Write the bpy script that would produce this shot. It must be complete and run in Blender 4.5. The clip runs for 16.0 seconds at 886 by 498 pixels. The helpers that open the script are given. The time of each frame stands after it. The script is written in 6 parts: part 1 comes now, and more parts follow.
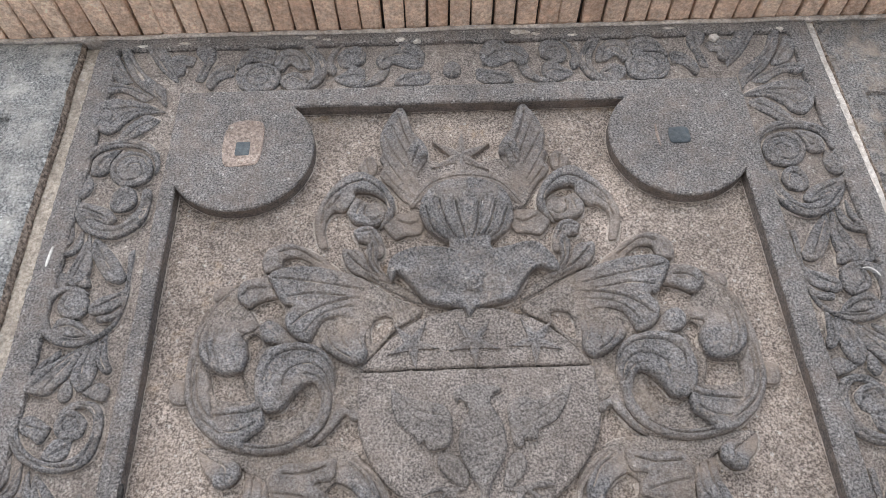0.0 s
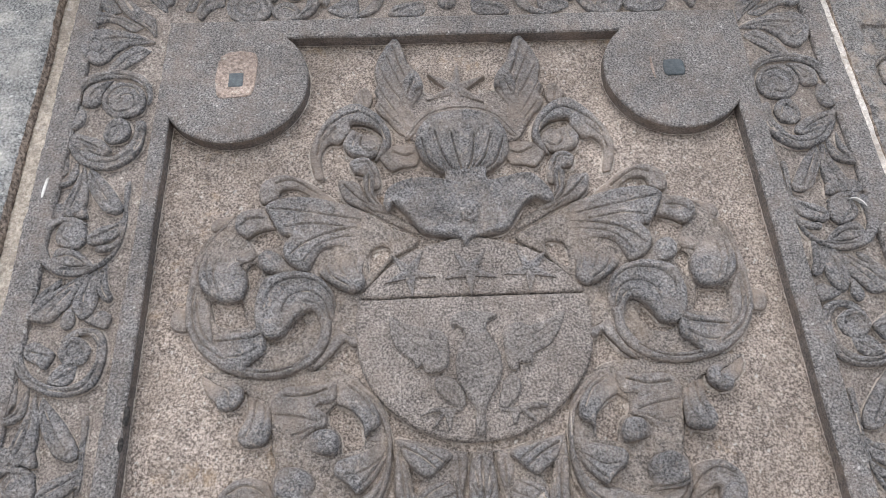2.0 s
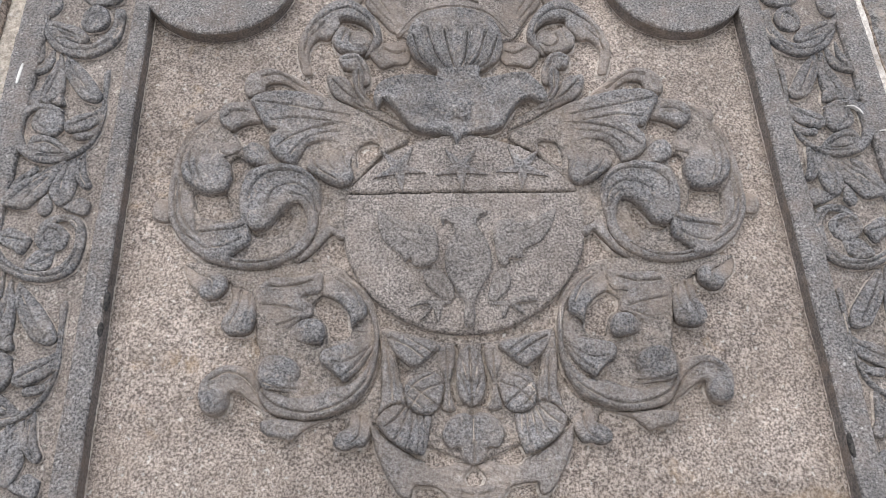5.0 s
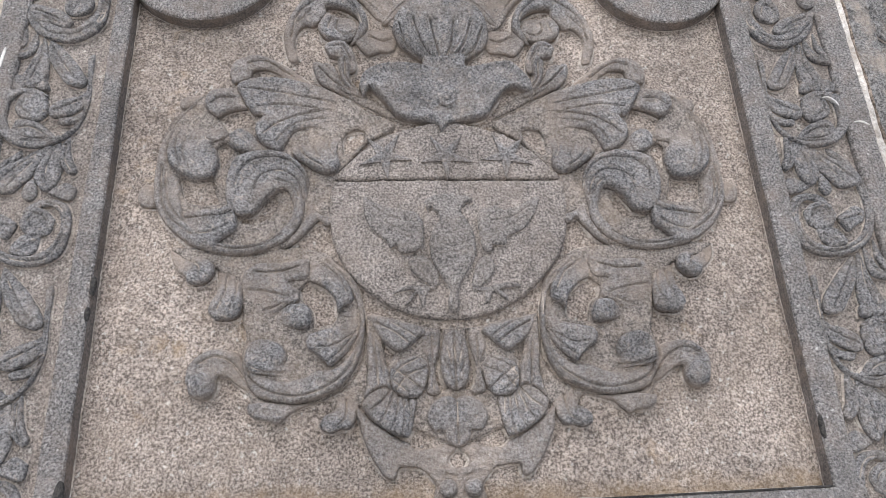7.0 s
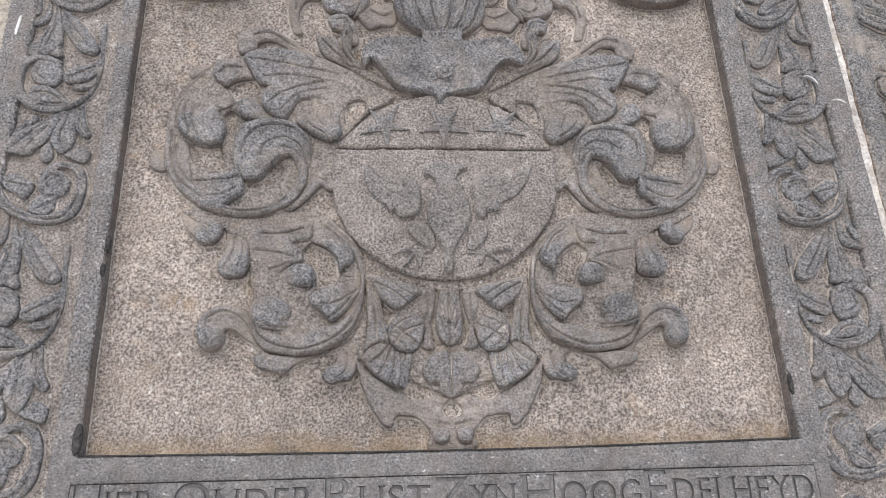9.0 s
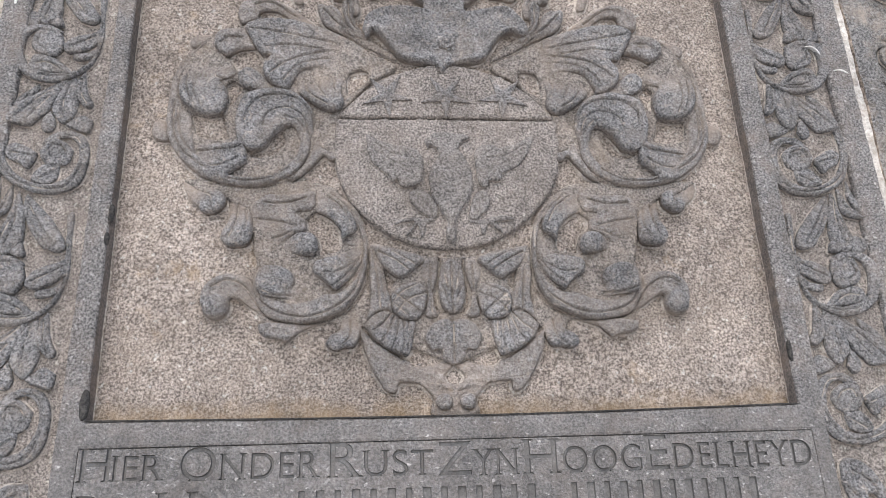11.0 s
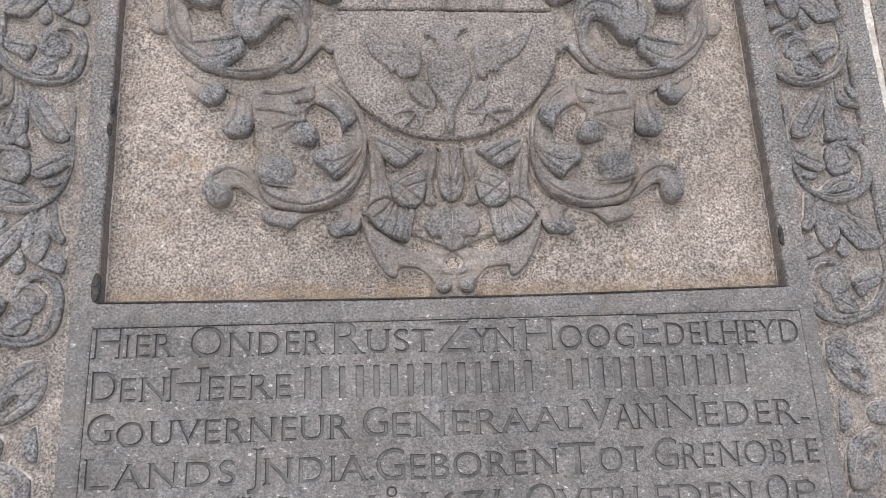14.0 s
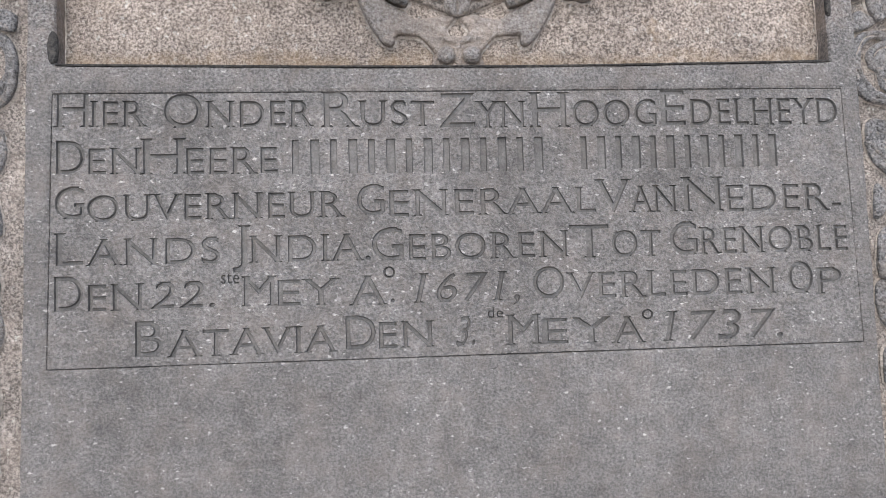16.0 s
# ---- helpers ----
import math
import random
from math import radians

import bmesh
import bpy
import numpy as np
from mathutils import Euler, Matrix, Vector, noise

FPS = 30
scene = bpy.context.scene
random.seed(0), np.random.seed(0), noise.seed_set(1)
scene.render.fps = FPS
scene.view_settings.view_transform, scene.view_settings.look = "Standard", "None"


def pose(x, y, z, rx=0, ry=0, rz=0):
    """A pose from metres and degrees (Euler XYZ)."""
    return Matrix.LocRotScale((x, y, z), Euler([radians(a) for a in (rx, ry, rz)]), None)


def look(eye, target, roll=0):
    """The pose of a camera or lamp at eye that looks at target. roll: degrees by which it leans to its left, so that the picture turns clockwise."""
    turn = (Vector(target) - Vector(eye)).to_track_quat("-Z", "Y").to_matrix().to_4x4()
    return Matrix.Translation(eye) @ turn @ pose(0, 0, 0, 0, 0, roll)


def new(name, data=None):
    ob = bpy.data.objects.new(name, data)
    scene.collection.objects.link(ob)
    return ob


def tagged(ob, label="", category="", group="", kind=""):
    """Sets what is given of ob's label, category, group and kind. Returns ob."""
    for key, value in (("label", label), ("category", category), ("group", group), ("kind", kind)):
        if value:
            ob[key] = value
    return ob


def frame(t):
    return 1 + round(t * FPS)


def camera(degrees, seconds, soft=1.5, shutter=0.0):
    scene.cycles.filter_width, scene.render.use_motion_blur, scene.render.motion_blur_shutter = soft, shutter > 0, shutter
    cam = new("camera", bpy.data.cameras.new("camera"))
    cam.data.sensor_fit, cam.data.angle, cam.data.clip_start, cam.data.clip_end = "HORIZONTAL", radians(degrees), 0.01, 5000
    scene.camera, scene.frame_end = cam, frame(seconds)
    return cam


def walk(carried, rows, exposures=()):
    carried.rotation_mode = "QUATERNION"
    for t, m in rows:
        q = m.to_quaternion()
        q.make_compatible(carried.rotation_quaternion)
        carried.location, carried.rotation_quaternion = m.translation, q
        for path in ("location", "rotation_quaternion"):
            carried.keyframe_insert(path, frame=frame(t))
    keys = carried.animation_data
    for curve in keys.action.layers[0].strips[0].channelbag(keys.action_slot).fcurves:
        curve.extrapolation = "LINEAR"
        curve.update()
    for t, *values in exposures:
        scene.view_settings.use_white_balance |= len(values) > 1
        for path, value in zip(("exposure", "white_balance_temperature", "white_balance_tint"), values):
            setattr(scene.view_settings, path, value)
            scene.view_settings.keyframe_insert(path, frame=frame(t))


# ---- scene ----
cam = camera(65.5, 16.0, soft=0.6)
PATH = [
    (0, (-0.055, -0.988, 1.457), (-0.038, 0.748, 2.451), -2.1),
    (0.5, (-0.06, -0.976, 1.449), (-0.028, 0.769, 2.427), -2.3),
    (1, (-0.067, -0.982, 1.44), (-0.035, 0.78, 2.385), -2.3),
    (1.5, (-0.07, -0.984, 1.436), (-0.03, 0.808, 2.324), -2.5),
    (2, (-0.07, -0.986, 1.424), (-0.022, 0.818, 2.286), -2.6),
    (2.5, (-0.075, -0.983, 1.415), (-0.019, 0.836, 2.244), -2.7),
    (3, (-0.08, -0.976, 1.396), (-0.024, 0.851, 2.208), -2.7),
    (3.5, (-0.09, -0.96, 1.366), (-0.018, 0.876, 2.156), -2.7),
    (4, (-0.083, -0.943, 1.353), (-0.011, 0.897, 2.132), -2.4),
    (4.2, (-0.079, -0.937, 1.347), (-0.005, 0.906, 2.122), -2.2),
    (6.5, (-0.087, -0.918, 1.333), (0.044, 0.931, 2.085), -2.3),
    (7, (-0.085, -0.936, 1.329), (0.056, 0.92, 2.062), -2.3),
    (7.5, (-0.087, -0.953, 1.308), (0.056, 0.904, 2.038), -2.2),
    (8, (-0.097, -0.966, 1.301), (0.057, 0.9, 2.003), -1.9),
    (8.5, (-0.094, -0.972, 1.294), (0.062, 0.901, 1.978), -1.8),
    (9, (-0.092, -0.981, 1.284), (0.065, 0.892, 1.966), -1.7),
    (11.5, (-0.101, -0.976, 1.257), (0.062, 0.919, 1.875), -1.8),
    (12, (-0.103, -0.974, 1.25), (0.06, 0.927, 1.85), -1.8),
    (12.5, (-0.106, -0.977, 1.241), (0.059, 0.932, 1.815), -1.8),
    (13, (-0.104, -0.978, 1.228), (0.056, 0.946, 1.752), -1.8),
    (13.5, (-0.101, -0.975, 1.205), (0.057, 0.958, 1.694), -1.9),
    (14, (-0.096, -0.976, 1.182), (0.057, 0.962, 1.651), -2.1),
    (14.5, (-0.106, -0.955, 1.151), (0.061, 1.001, 1.53), -2.1),
    (15, (-0.109, -0.923, 1.102), (0.057, 1.056, 1.339), -1.9),
    (15.5, (-0.103, -0.889, 1.066), (0.059, 1.097, 1.234), -1.8),
    (16, (-0.098, -0.861, 1.051), (0.056, 1.129, 1.192), -1.7),
]
walk(cam, [(t, look(eye, target, roll)) for t, eye, target, roll in PATH], [(0.0, 0.62), (2.0, 0.72), (6.5, 0.79), (12.0, 0.86), (16.0, 0.88)])

# ---- world, light ----
world = bpy.data.worlds.new("overcast_sky")
scene.world = world
world.use_nodes = True
wn = world.node_tree
sky = wn.nodes.new("ShaderNodeTexSky")
sky.sky_type = "NISHITA"
sky.sun_disc = False
sky.sun_elevation = radians(52)
sky.sun_rotation = radians(190)
sky.air_density, sky.dust_density = 1.0, 2.0
wn.links.new(sky.outputs["Color"], wn.nodes["Background"].inputs["Color"])
wn.nodes["Background"].inputs["Strength"].default_value = 0.15
sun = new("sun", bpy.data.lights.new("sun", "SUN"))
sun.data.energy, sun.data.angle, sun.data.color = 1.2, radians(80), (1.0, 0.96, 0.915)
sun.matrix_world = look((-0.8, -4.6, 5.0), (0, 0, 1.6))


# ---- materials ----
def stone(name, dark, light, patch, fine=260.0, bump=0.5, speck=0.8, rough=0.85, patch_amount=0.5, fleck=0.25, pits=0.0009, ochre=None, calm=None, dusty=None, tool=1.05, crust=0.0):
    """Carved stone: grains, short tool marks, pale flecks, stains and a broad mottling, with a pecked relief."""
    m = bpy.data.materials.new(name)
    m.use_nodes = True
    nt = m.node_tree
    n, l = nt.nodes, nt.links
    bsdf = n["Principled BSDF"]
    bsdf.inputs["Roughness"].default_value = rough
    bsdf.inputs["Specular IOR Level"].default_value = 0.3
    geo = n.new("ShaderNodeNewGeometry")

    def tex(scale, detail, roughness, stretch=None):
        t = n.new("ShaderNodeTexNoise")
        t.inputs["Scale"].default_value, t.inputs["Detail"].default_value, t.inputs["Roughness"].default_value = scale, detail, roughness
        if stretch:
            v = n.new("ShaderNodeVectorMath")
            v.operation = "MULTIPLY"
            v.inputs[1].default_value = stretch
            l.new(geo.outputs["Position"], v.inputs[0])
            l.new(v.outputs["Vector"], t.inputs["Vector"])
        else:
            l.new(geo.outputs["Position"], t.inputs["Vector"])
        return t.outputs["Fac"]

    def ranged(value, lo, hi, a=0.0, b=1.0):
        r = n.new("ShaderNodeMapRange")
        for key, v in (("From Min", lo), ("From Max", hi), ("To Min", a), ("To Max", b)):
            r.inputs[key].default_value = v
        l.new(value, r.inputs["Value"])
        return r.outputs["Result"]

    def mixed(fac, a, b):
        x = n.new("ShaderNodeMix")
        x.data_type = "RGBA"
        l.new(fac, x.inputs["Factor"])
        for key, v in (("A", a), ("B", b)):
            if isinstance(v, tuple):
                x.inputs[key].default_value = (*v, 1)
            else:
                l.new(v, x.inputs[key])
        return x.outputs["Result"]

    grain = tex(fine, 3, 0.75, (1.0, 1.0, tool))
    half = 0.1 / speck
    col = mixed(ranged(grain, 0.5 - half, 0.5 + half), dark, light)
    col = mixed(ranged(tex(17, 8, 0.72), 0.46, 0.66, 0, patch_amount), col, patch)
    pale = tuple(min(0.75, c * 1.9 + 0.03) for c in light)
    col = mixed(ranged(tex(fine * 0.42, 3, 0.6), 0.62, 0.7, 0, fleck), col, pale)
    if crust:
        # crumbly pale crust and small brown stains on weathered carving
        col = mixed(ranged(tex(95, 6, 0.72), 0.57, 0.64, 0, crust), col, (0.5, 0.43, 0.37))
        col = mixed(ranged(tex(60, 7, 0.75, (1.0, 1.0, 1.3)), 0.42, 0.35, 0, crust), col, (0.105, 0.103, 0.106))
    sep = n.new("ShaderNodeSeparateXYZ")
    l.new(geo.outputs["Position"], sep.inputs[0])
    if calm:
        # the lower field was dressed finer than the frame above it
        col = mixed(ranged(sep.outputs["Z"], calm, calm + 0.12, 0.55, 0.0), col, tuple(0.44 * (p + q) for p, q in zip(dark, light)))
        col = mixed(ranged(tex(105, 2, 0.5, (1.0, 1.0, 1.8)), 0.655, 0.72, 0, 0.6), col, pale)
    if dusty:
        # brown dust lies in the deep parts, the high parts are rubbed grey
        low = n.new("ShaderNodeMath")
        low.operation = "MULTIPLY_ADD"
        low.inputs[1].default_value = 0.012
        l.new(tex(40, 5, 0.7), low.inputs[0])
        l.new(sep.outputs["Y"], low.inputs[2])
        col = mixed(ranged(low.outputs["Value"], 0.014, 0.031, 0.0, 0.75), col, dusty)
    if ochre:
        # ochre run-off that has dried along the foot of the panel, and small lichen patches
        edge = n.new("ShaderNodeMath")
        edge.operation = "MULTIPLY_ADD"
        edge.inputs[1].default_value = 0.09
        l.new(tex(22, 6, 0.7), edge.inputs[0])
        l.new(sep.outputs["Z"], edge.inputs[2])
        col = mixed(ranged(edge.outputs["Value"], 1.385, 1.425, 0.75, 0.0), col, ochre)
        col = mixed(ranged(tex(11, 6, 0.7), 0.6, 0.7, 0.0, 0.55), col, ochre)
    mul = n.new("ShaderNodeVectorMath")
    mul.operation = "SCALE"
    l.new(col, mul.inputs[0])
    mid = tex(48, 5, 0.7)
    both = n.new("ShaderNodeMath")
    both.operation = "MULTIPLY"
    l.new(ranged(tex(6, 7, 0.6), 0.3, 0.7, 0.74, 1.24), both.inputs[0])
    l.new(ranged(mid, 0.3, 0.7, 0.8, 1.2), both.inputs[1])
    l.new(both.outputs["Value"], mul.inputs["Scale"])
    l.new(mul.outputs["Vector"], bsdf.inputs["Base Color"])
    b = n.new("ShaderNodeBump")
    b.inputs["Strength"].default_value = bump
    b.inputs["Distance"].default_value = pits * 5
    high = n.new("ShaderNodeMath")
    high.operation = "MULTIPLY_ADD"
    high.inputs[1].default_value = 1.6
    l.new(mid, high.inputs[0])
    l.new(grain, high.inputs[2])
    l.new(high.outputs["Value"], b.inputs["Height"])
    l.new(b.outputs["Normal"], bsdf.inputs["Normal"])
    return m


M_FACE = stone("dressed_grey_stone", (0.078, 0.075, 0.074), (0.315, 0.3, 0.287), (0.26, 0.208, 0.174), 270, 1.0, 1.0, patch_amount=0.5, fleck=0.6, calm=1.3, tool=1.1, crust=0.22)
M_LEAF = stone("carved_grey_stone", (0.07, 0.069, 0.07), (0.34, 0.33, 0.325), (0.29, 0.245, 0.206), 270, 1.0, 0.75, patch_amount=0.5, dusty=(0.33, 0.268, 0.218), crust=0.42, pits=0.0012)
M_GROUND = stone("pecked_brown_stone", (0.11, 0.09, 0.077), (0.475, 0.408, 0.355), (0.29, 0.235, 0.185), 275, 1.0, 0.92, patch_amount=0.3, fleck=0.4, ochre=(0.33, 0.235, 0.14))
M_SHIELD = stone("pecked_shield_stone", (0.095, 0.084, 0.077), (0.375, 0.335, 0.303), (0.27, 0.225, 0.19), 280, 1.0, 0.95, patch_amount=0.4, fleck=0.35)
# darker copy of the shield stone that makes the eagle stand out
M_EAGLE = stone("darker_shield_stone", (0.085, 0.077, 0.072), (0.315, 0.292, 0.272), (0.25, 0.214, 0.185), 285, 1.0, 0.85, patch_amount=0.4, fleck=0.25)
M_BORDER = stone("border_ground_stone", (0.125, 0.109, 0.098), (0.42, 0.37, 0.33), (0.29, 0.245, 0.21), 300, 1.0, 0.95, fleck=0.4)
# darker, browner stone for the side walls of the frame's openings
M_EDGE = stone("dark_side_stone", (0.085, 0.075, 0.068), (0.2, 0.172, 0.152), (0.19, 0.14, 0.105), 260, 0.6, 0.8, fleck=0.1)
M_BED = stone("low_brown_stone", (0.1, 0.088, 0.08), (0.36, 0.32, 0.285), (0.31, 0.25, 0.195), 290, 1.0, 0.9, patch_amount=0.5)
M_DUST = stone("pale_dust", (0.3, 0.265, 0.23), (0.6, 0.54, 0.48), (0.3, 0.25, 0.2), 220, 0.5, 0.9)
M_FINE_DUST = stone("grey_dust", (0.27, 0.24, 0.21), (0.47, 0.42, 0.37), (0.3, 0.25, 0.21), 220, 0.5, 0.9)
M_PAINT = stone("white_paint", (0.42, 0.41, 0.39), (0.76, 0.75, 0.72), (0.4, 0.37, 0.33), 200, 0.3, 0.5)
# letter floors are toned darker than the field they are cut into
M_LETTER = stone("dark_floor_stone", (0.1, 0.097, 0.095), (0.2, 0.193, 0.187), (0.12, 0.108, 0.098), 330, 0.3, 0.4, fleck=0.1)
# shade along the edges of the cut letters, put into a dark colour
M_CUT = stone("shade_in_the_cuts", (0.075, 0.073, 0.071), (0.14, 0.136, 0.131), (0.11, 0.1, 0.093), 330, 0.3, 0.4, fleck=0.05)
M_MORTAR = stone("beige_mortar", (0.26, 0.228, 0.19), (0.5, 0.45, 0.385), (0.27, 0.235, 0.2), 170, 0.9, 0.8)
M_LIME = stone("white_lime_mortar", (0.36, 0.33, 0.3), (0.68, 0.65, 0.6), (0.3, 0.25, 0.2), 160, 0.6, 0.7, patch_amount=0.8)
M_PINK = stone("pink_cement", (0.2, 0.16, 0.135), (0.45, 0.37, 0.32), (0.3, 0.23, 0.19), 170, 1.0, 0.9, fleck=0.5)
M_IRON = stone("weathered_lead", (0.055, 0.07, 0.08), (0.11, 0.13, 0.14), (0.08, 0.08, 0.08), 120, 0.4, 0.5, rough=0.6)
M_PAVING = stone("pale_paving", (0.6, 0.56, 0.51), (0.76, 0.72, 0.67), (0.58, 0.54, 0.49), 90, 0.3, 0.4)
M_WALL = stone("plastered_wall", (0.5, 0.46, 0.4), (0.6, 0.56, 0.5), (0.45, 0.4, 0.35), 60, 0.3, 0.4)
M_JOINT = stone("dark_joint_mortar", (0.06, 0.05, 0.04), (0.12, 0.1, 0.08), (0.1, 0.08, 0.06), 200, 0.5, 0.4)
M_SIDE = stone("broken_brown_side", (0.1, 0.08, 0.065), (0.34, 0.28, 0.23), (0.3, 0.23, 0.17), 130, 1.0, 1.2, fleck=0.5)
M_NEIGHBOUR = stone("weathered_grey_slab", (0.1, 0.103, 0.105), (0.34, 0.345, 0.335), (0.5, 0.485, 0.45), 220, 1.0, 1.2, patch_amount=0.7, fleck=0.7)
M_NEIGHBOUR_DARK = stone("dark_weathered_slab", (0.075, 0.073, 0.072), (0.27, 0.262, 0.252), (0.36, 0.3, 0.245), 240, 1.0, 1.1, patch_amount=0.8, fleck=0.5)


def brick_material():
    m = stone("buff_brick", (0.58, 0.44, 0.34), (0.86, 0.74, 0.62), (0.68, 0.5, 0.37), 150, 1.0, 0.9)
    nt = m.node_tree
    bsdf = nt.nodes["Principled BSDF"]
    src = bsdf.inputs["Base Color"].links[0].from_socket
    info = nt.nodes.new("ShaderNodeObjectInfo")
    ramp = nt.nodes.new("ShaderNodeValToRGB")
    ramp.color_ramp.elements[0].color = (0.92, 0.82, 0.76, 1)
    ramp.color_ramp.elements[1].color = (1.15, 1.1, 1.05, 1)
    nt.links.new(info.outputs["Random"], ramp.inputs["Fac"])
    mul = nt.nodes.new("ShaderNodeVectorMath")
    mul.operation = "MULTIPLY"
    nt.links.new(src, mul.inputs[0])
    nt.links.new(ramp.outputs["Color"], mul.inputs[1])
    nt.links.new(mul.outputs["Vector"], bsdf.inputs["Base Color"])
    return m


M_BRICK = brick_material()


# ---- mesh helpers ----
from mathutils.geometry import delaunay_2d_cdt, interpolate_bezier, tessellate_polygon


def part(name, mesh, material, parent=None, label=""):
    """Links a mesh (or a bmesh) as one object under a thing."""
    if isinstance(mesh, bmesh.types.BMesh):
        me = bpy.data.meshes.new(name)
        mesh.to_mesh(me)
        mesh.free()
        mesh = me
    if material is not None and not mesh.materials:
        mesh.materials.append(material)
    ob = new(name, mesh)
    if parent is not None:
        ob.parent = parent
    if label:
        tagged(ob, label)
    return ob


def mesh_of(name, verts, faces, smooth=True):
    me = bpy.data.meshes.new(name)
    me.from_pydata([tuple(float(c) for c in v) for v in verts], [], faces)
    me.update()
    if smooth:
        me.shade_smooth()
    return me


def box(x0, x1, y0, y1, z0, z1, bevel=0.0):
    bm = bmesh.new()
    bmesh.ops.create_cube(bm, size=1, matrix=Matrix.Translation(((x0 + x1) / 2, (y0 + y1) / 2, (z0 + z1) / 2)) @ Matrix.Diagonal((x1 - x0, y1 - y0, z1 - z0, 1)))
    if bevel:
        bmesh.ops.bevel(bm, geom=bm.edges[:], offset=bevel, segments=2, affect="EDGES", profile=0.6)
    return bm


def wobble(x, z, amount, scale=9.0, seed=0.0):
    v = noise.noise_vector(Vector((x * scale + seed, 3.1 + seed, z * scale)))
    return x + v.x * amount, z + v.z * amount


def loop_of(corners, step=0.008, amount=0.0015, seed=0.0):
    """A closed outline cut into short runs, slightly uneven as if hewn by hand."""
    out = []
    for (xa, za), (xb, zb) in zip(corners, corners[1:] + corners[:1]):
        k = max(1, int(math.hypot(xb - xa, zb - za) / step))
        for i in range(k):
            x, z = wobble(xa + (xb - xa) * i / k, za + (zb - za) * i / k, amount, seed=seed)
            out.append(wobble(x, z, amount * 0.6, 75.0, seed + 4))
    return out


def area(loop):
    return 0.5 * sum(a[0] * b[1] - b[0] * a[1] for a, b in zip(loop, loop[1:] + loop[:1]))


def inset(loop, d):
    """The outline moved by d to its left (inwards, for one that runs counter-clockwise)."""
    n, out = len(loop), []
    for i, (x, z) in enumerate(loop):
        (xa, za), (xb, zb) = loop[i - 1], loop[(i + 1) % n]
        tx, tz = xb - xa, zb - za
        s = math.hypot(tx, tz) or 1
        out.append((x - tz / s * d, z + tx / s * d))
    return out


def plate(name, outer, holes, front, back, bevel, materials, parent, label="", side_hole=0, side_outer=0):
    """A slab of stone between two depths, with holes through it and worn edges."""
    loops = [outer if area(outer) > 0 else outer[::-1]] + [h if area(h) < 0 else h[::-1] for h in holes]
    verts, faces, mats, fronts, start = [], [], [], [], []
    for k, lp in enumerate(loops):
        mid = inset(lp, bevel * 0.3)
        inn = inset(lp, bevel)
        base, n = len(verts), len(lp)
        for ring, y in ((inn, front), (mid, front + bevel * 0.3), (lp, front + bevel), (lp, back)):
            verts += [(x, y, z) for x, z in ring]
        for r in range(3):
            for i in range(n):
                j = (i + 1) % n
                faces.append((base + r * n + i, base + r * n + j, base + (r + 1) * n + j, base + (r + 1) * n + i))
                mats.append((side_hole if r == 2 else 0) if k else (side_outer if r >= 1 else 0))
        fronts.append([Vector((x, z, 0)) for x, z in inn])
        start.append((base, n))
    index = [b + i for b, n in start for i in range(n)]
    for tri in tessellate_polygon(fronts):
        faces.append(tuple(index[i] for i in tri))
        mats.append(0)
    me = mesh_of(name, verts, faces, smooth=False)
    for m in materials:
        me.materials.append(m)
    me.polygons.foreach_set("material_index", mats)
    bm = bmesh.new()
    bm.from_mesh(me)
    bmesh.ops.recalc_face_normals(bm, faces=bm.faces)
    bm.to_mesh(me)
    bm.free()
    return part(name, me, None, parent, label)


def field(x0, x1, z0, z1, y, step, amount, name, material, parent, label="", hole=None):
    """A gently uneven ground of stone."""
    nx, nz = int((x1 - x0) / step) + 1, int((z1 - z0) / step) + 1
    verts = []
    for j in range(nz + 1):
        for i in range(nx + 1):
            x, z = x0 + (x1 - x0) * i / nx, z0 + (z1 - z0) * j / nz
            e = noise.noise(Vector((x * 9, 0.3, z * 9))) + 0.5 * noise.noise(Vector((x * 40, 1.3, z * 40)))
            verts.append((x, y + amount * e, z))
    faces = []
    for j in range(nz):
        for i in range(nx):
            x, z = x0 + (x1 - x0) * (i + 0.5) / nx, z0 + (z1 - z0) * (j + 0.5) / nz
            if hole and hole[0] < x < hole[1] and hole[2] < z < hole[3]:
                continue
            a = j * (nx + 1) + i
            faces.append((a, a + 1, a + nx + 2, a + nx + 1))
    return part(name, mesh_of(name, verts, faces), material, parent, label)


def spline(points, count):
    """Catmull-Rom through the points, evenly spaced."""
    p = np.array(points, float)
    q = np.vstack([2 * p[0] - p[1], p, 2 * p[-1] - p[-2]])
    dense = []
    for i in range(len(p) - 1):
        a, b, c, d = q[i], q[i + 1], q[i + 2], q[i + 3]
        for u in np.linspace(0, 1, 24, endpoint=False):
            dense.append(0.5 * (2 * b + (c - a) * u + (2 * a - 5 * b + 4 * c - d) * u * u + (3 * b - a - 3 * c + d) * u ** 3))
    dense.append(p[-1])
    dense = np.array(dense)
    s = np.concatenate([[0], np.cumsum(np.hypot(*np.diff(dense[:, :2], axis=0).T))])
    t = np.linspace(0, s[-1], count)
    return np.stack([np.interp(t, s, dense[:, k]) for k in range(dense.shape[1])], 1), s[-1]


def span(count):
    return np.concatenate([[-1, -1, -0.95], np.linspace(-0.86, 0.86, count), [0.95, 1, 1]])


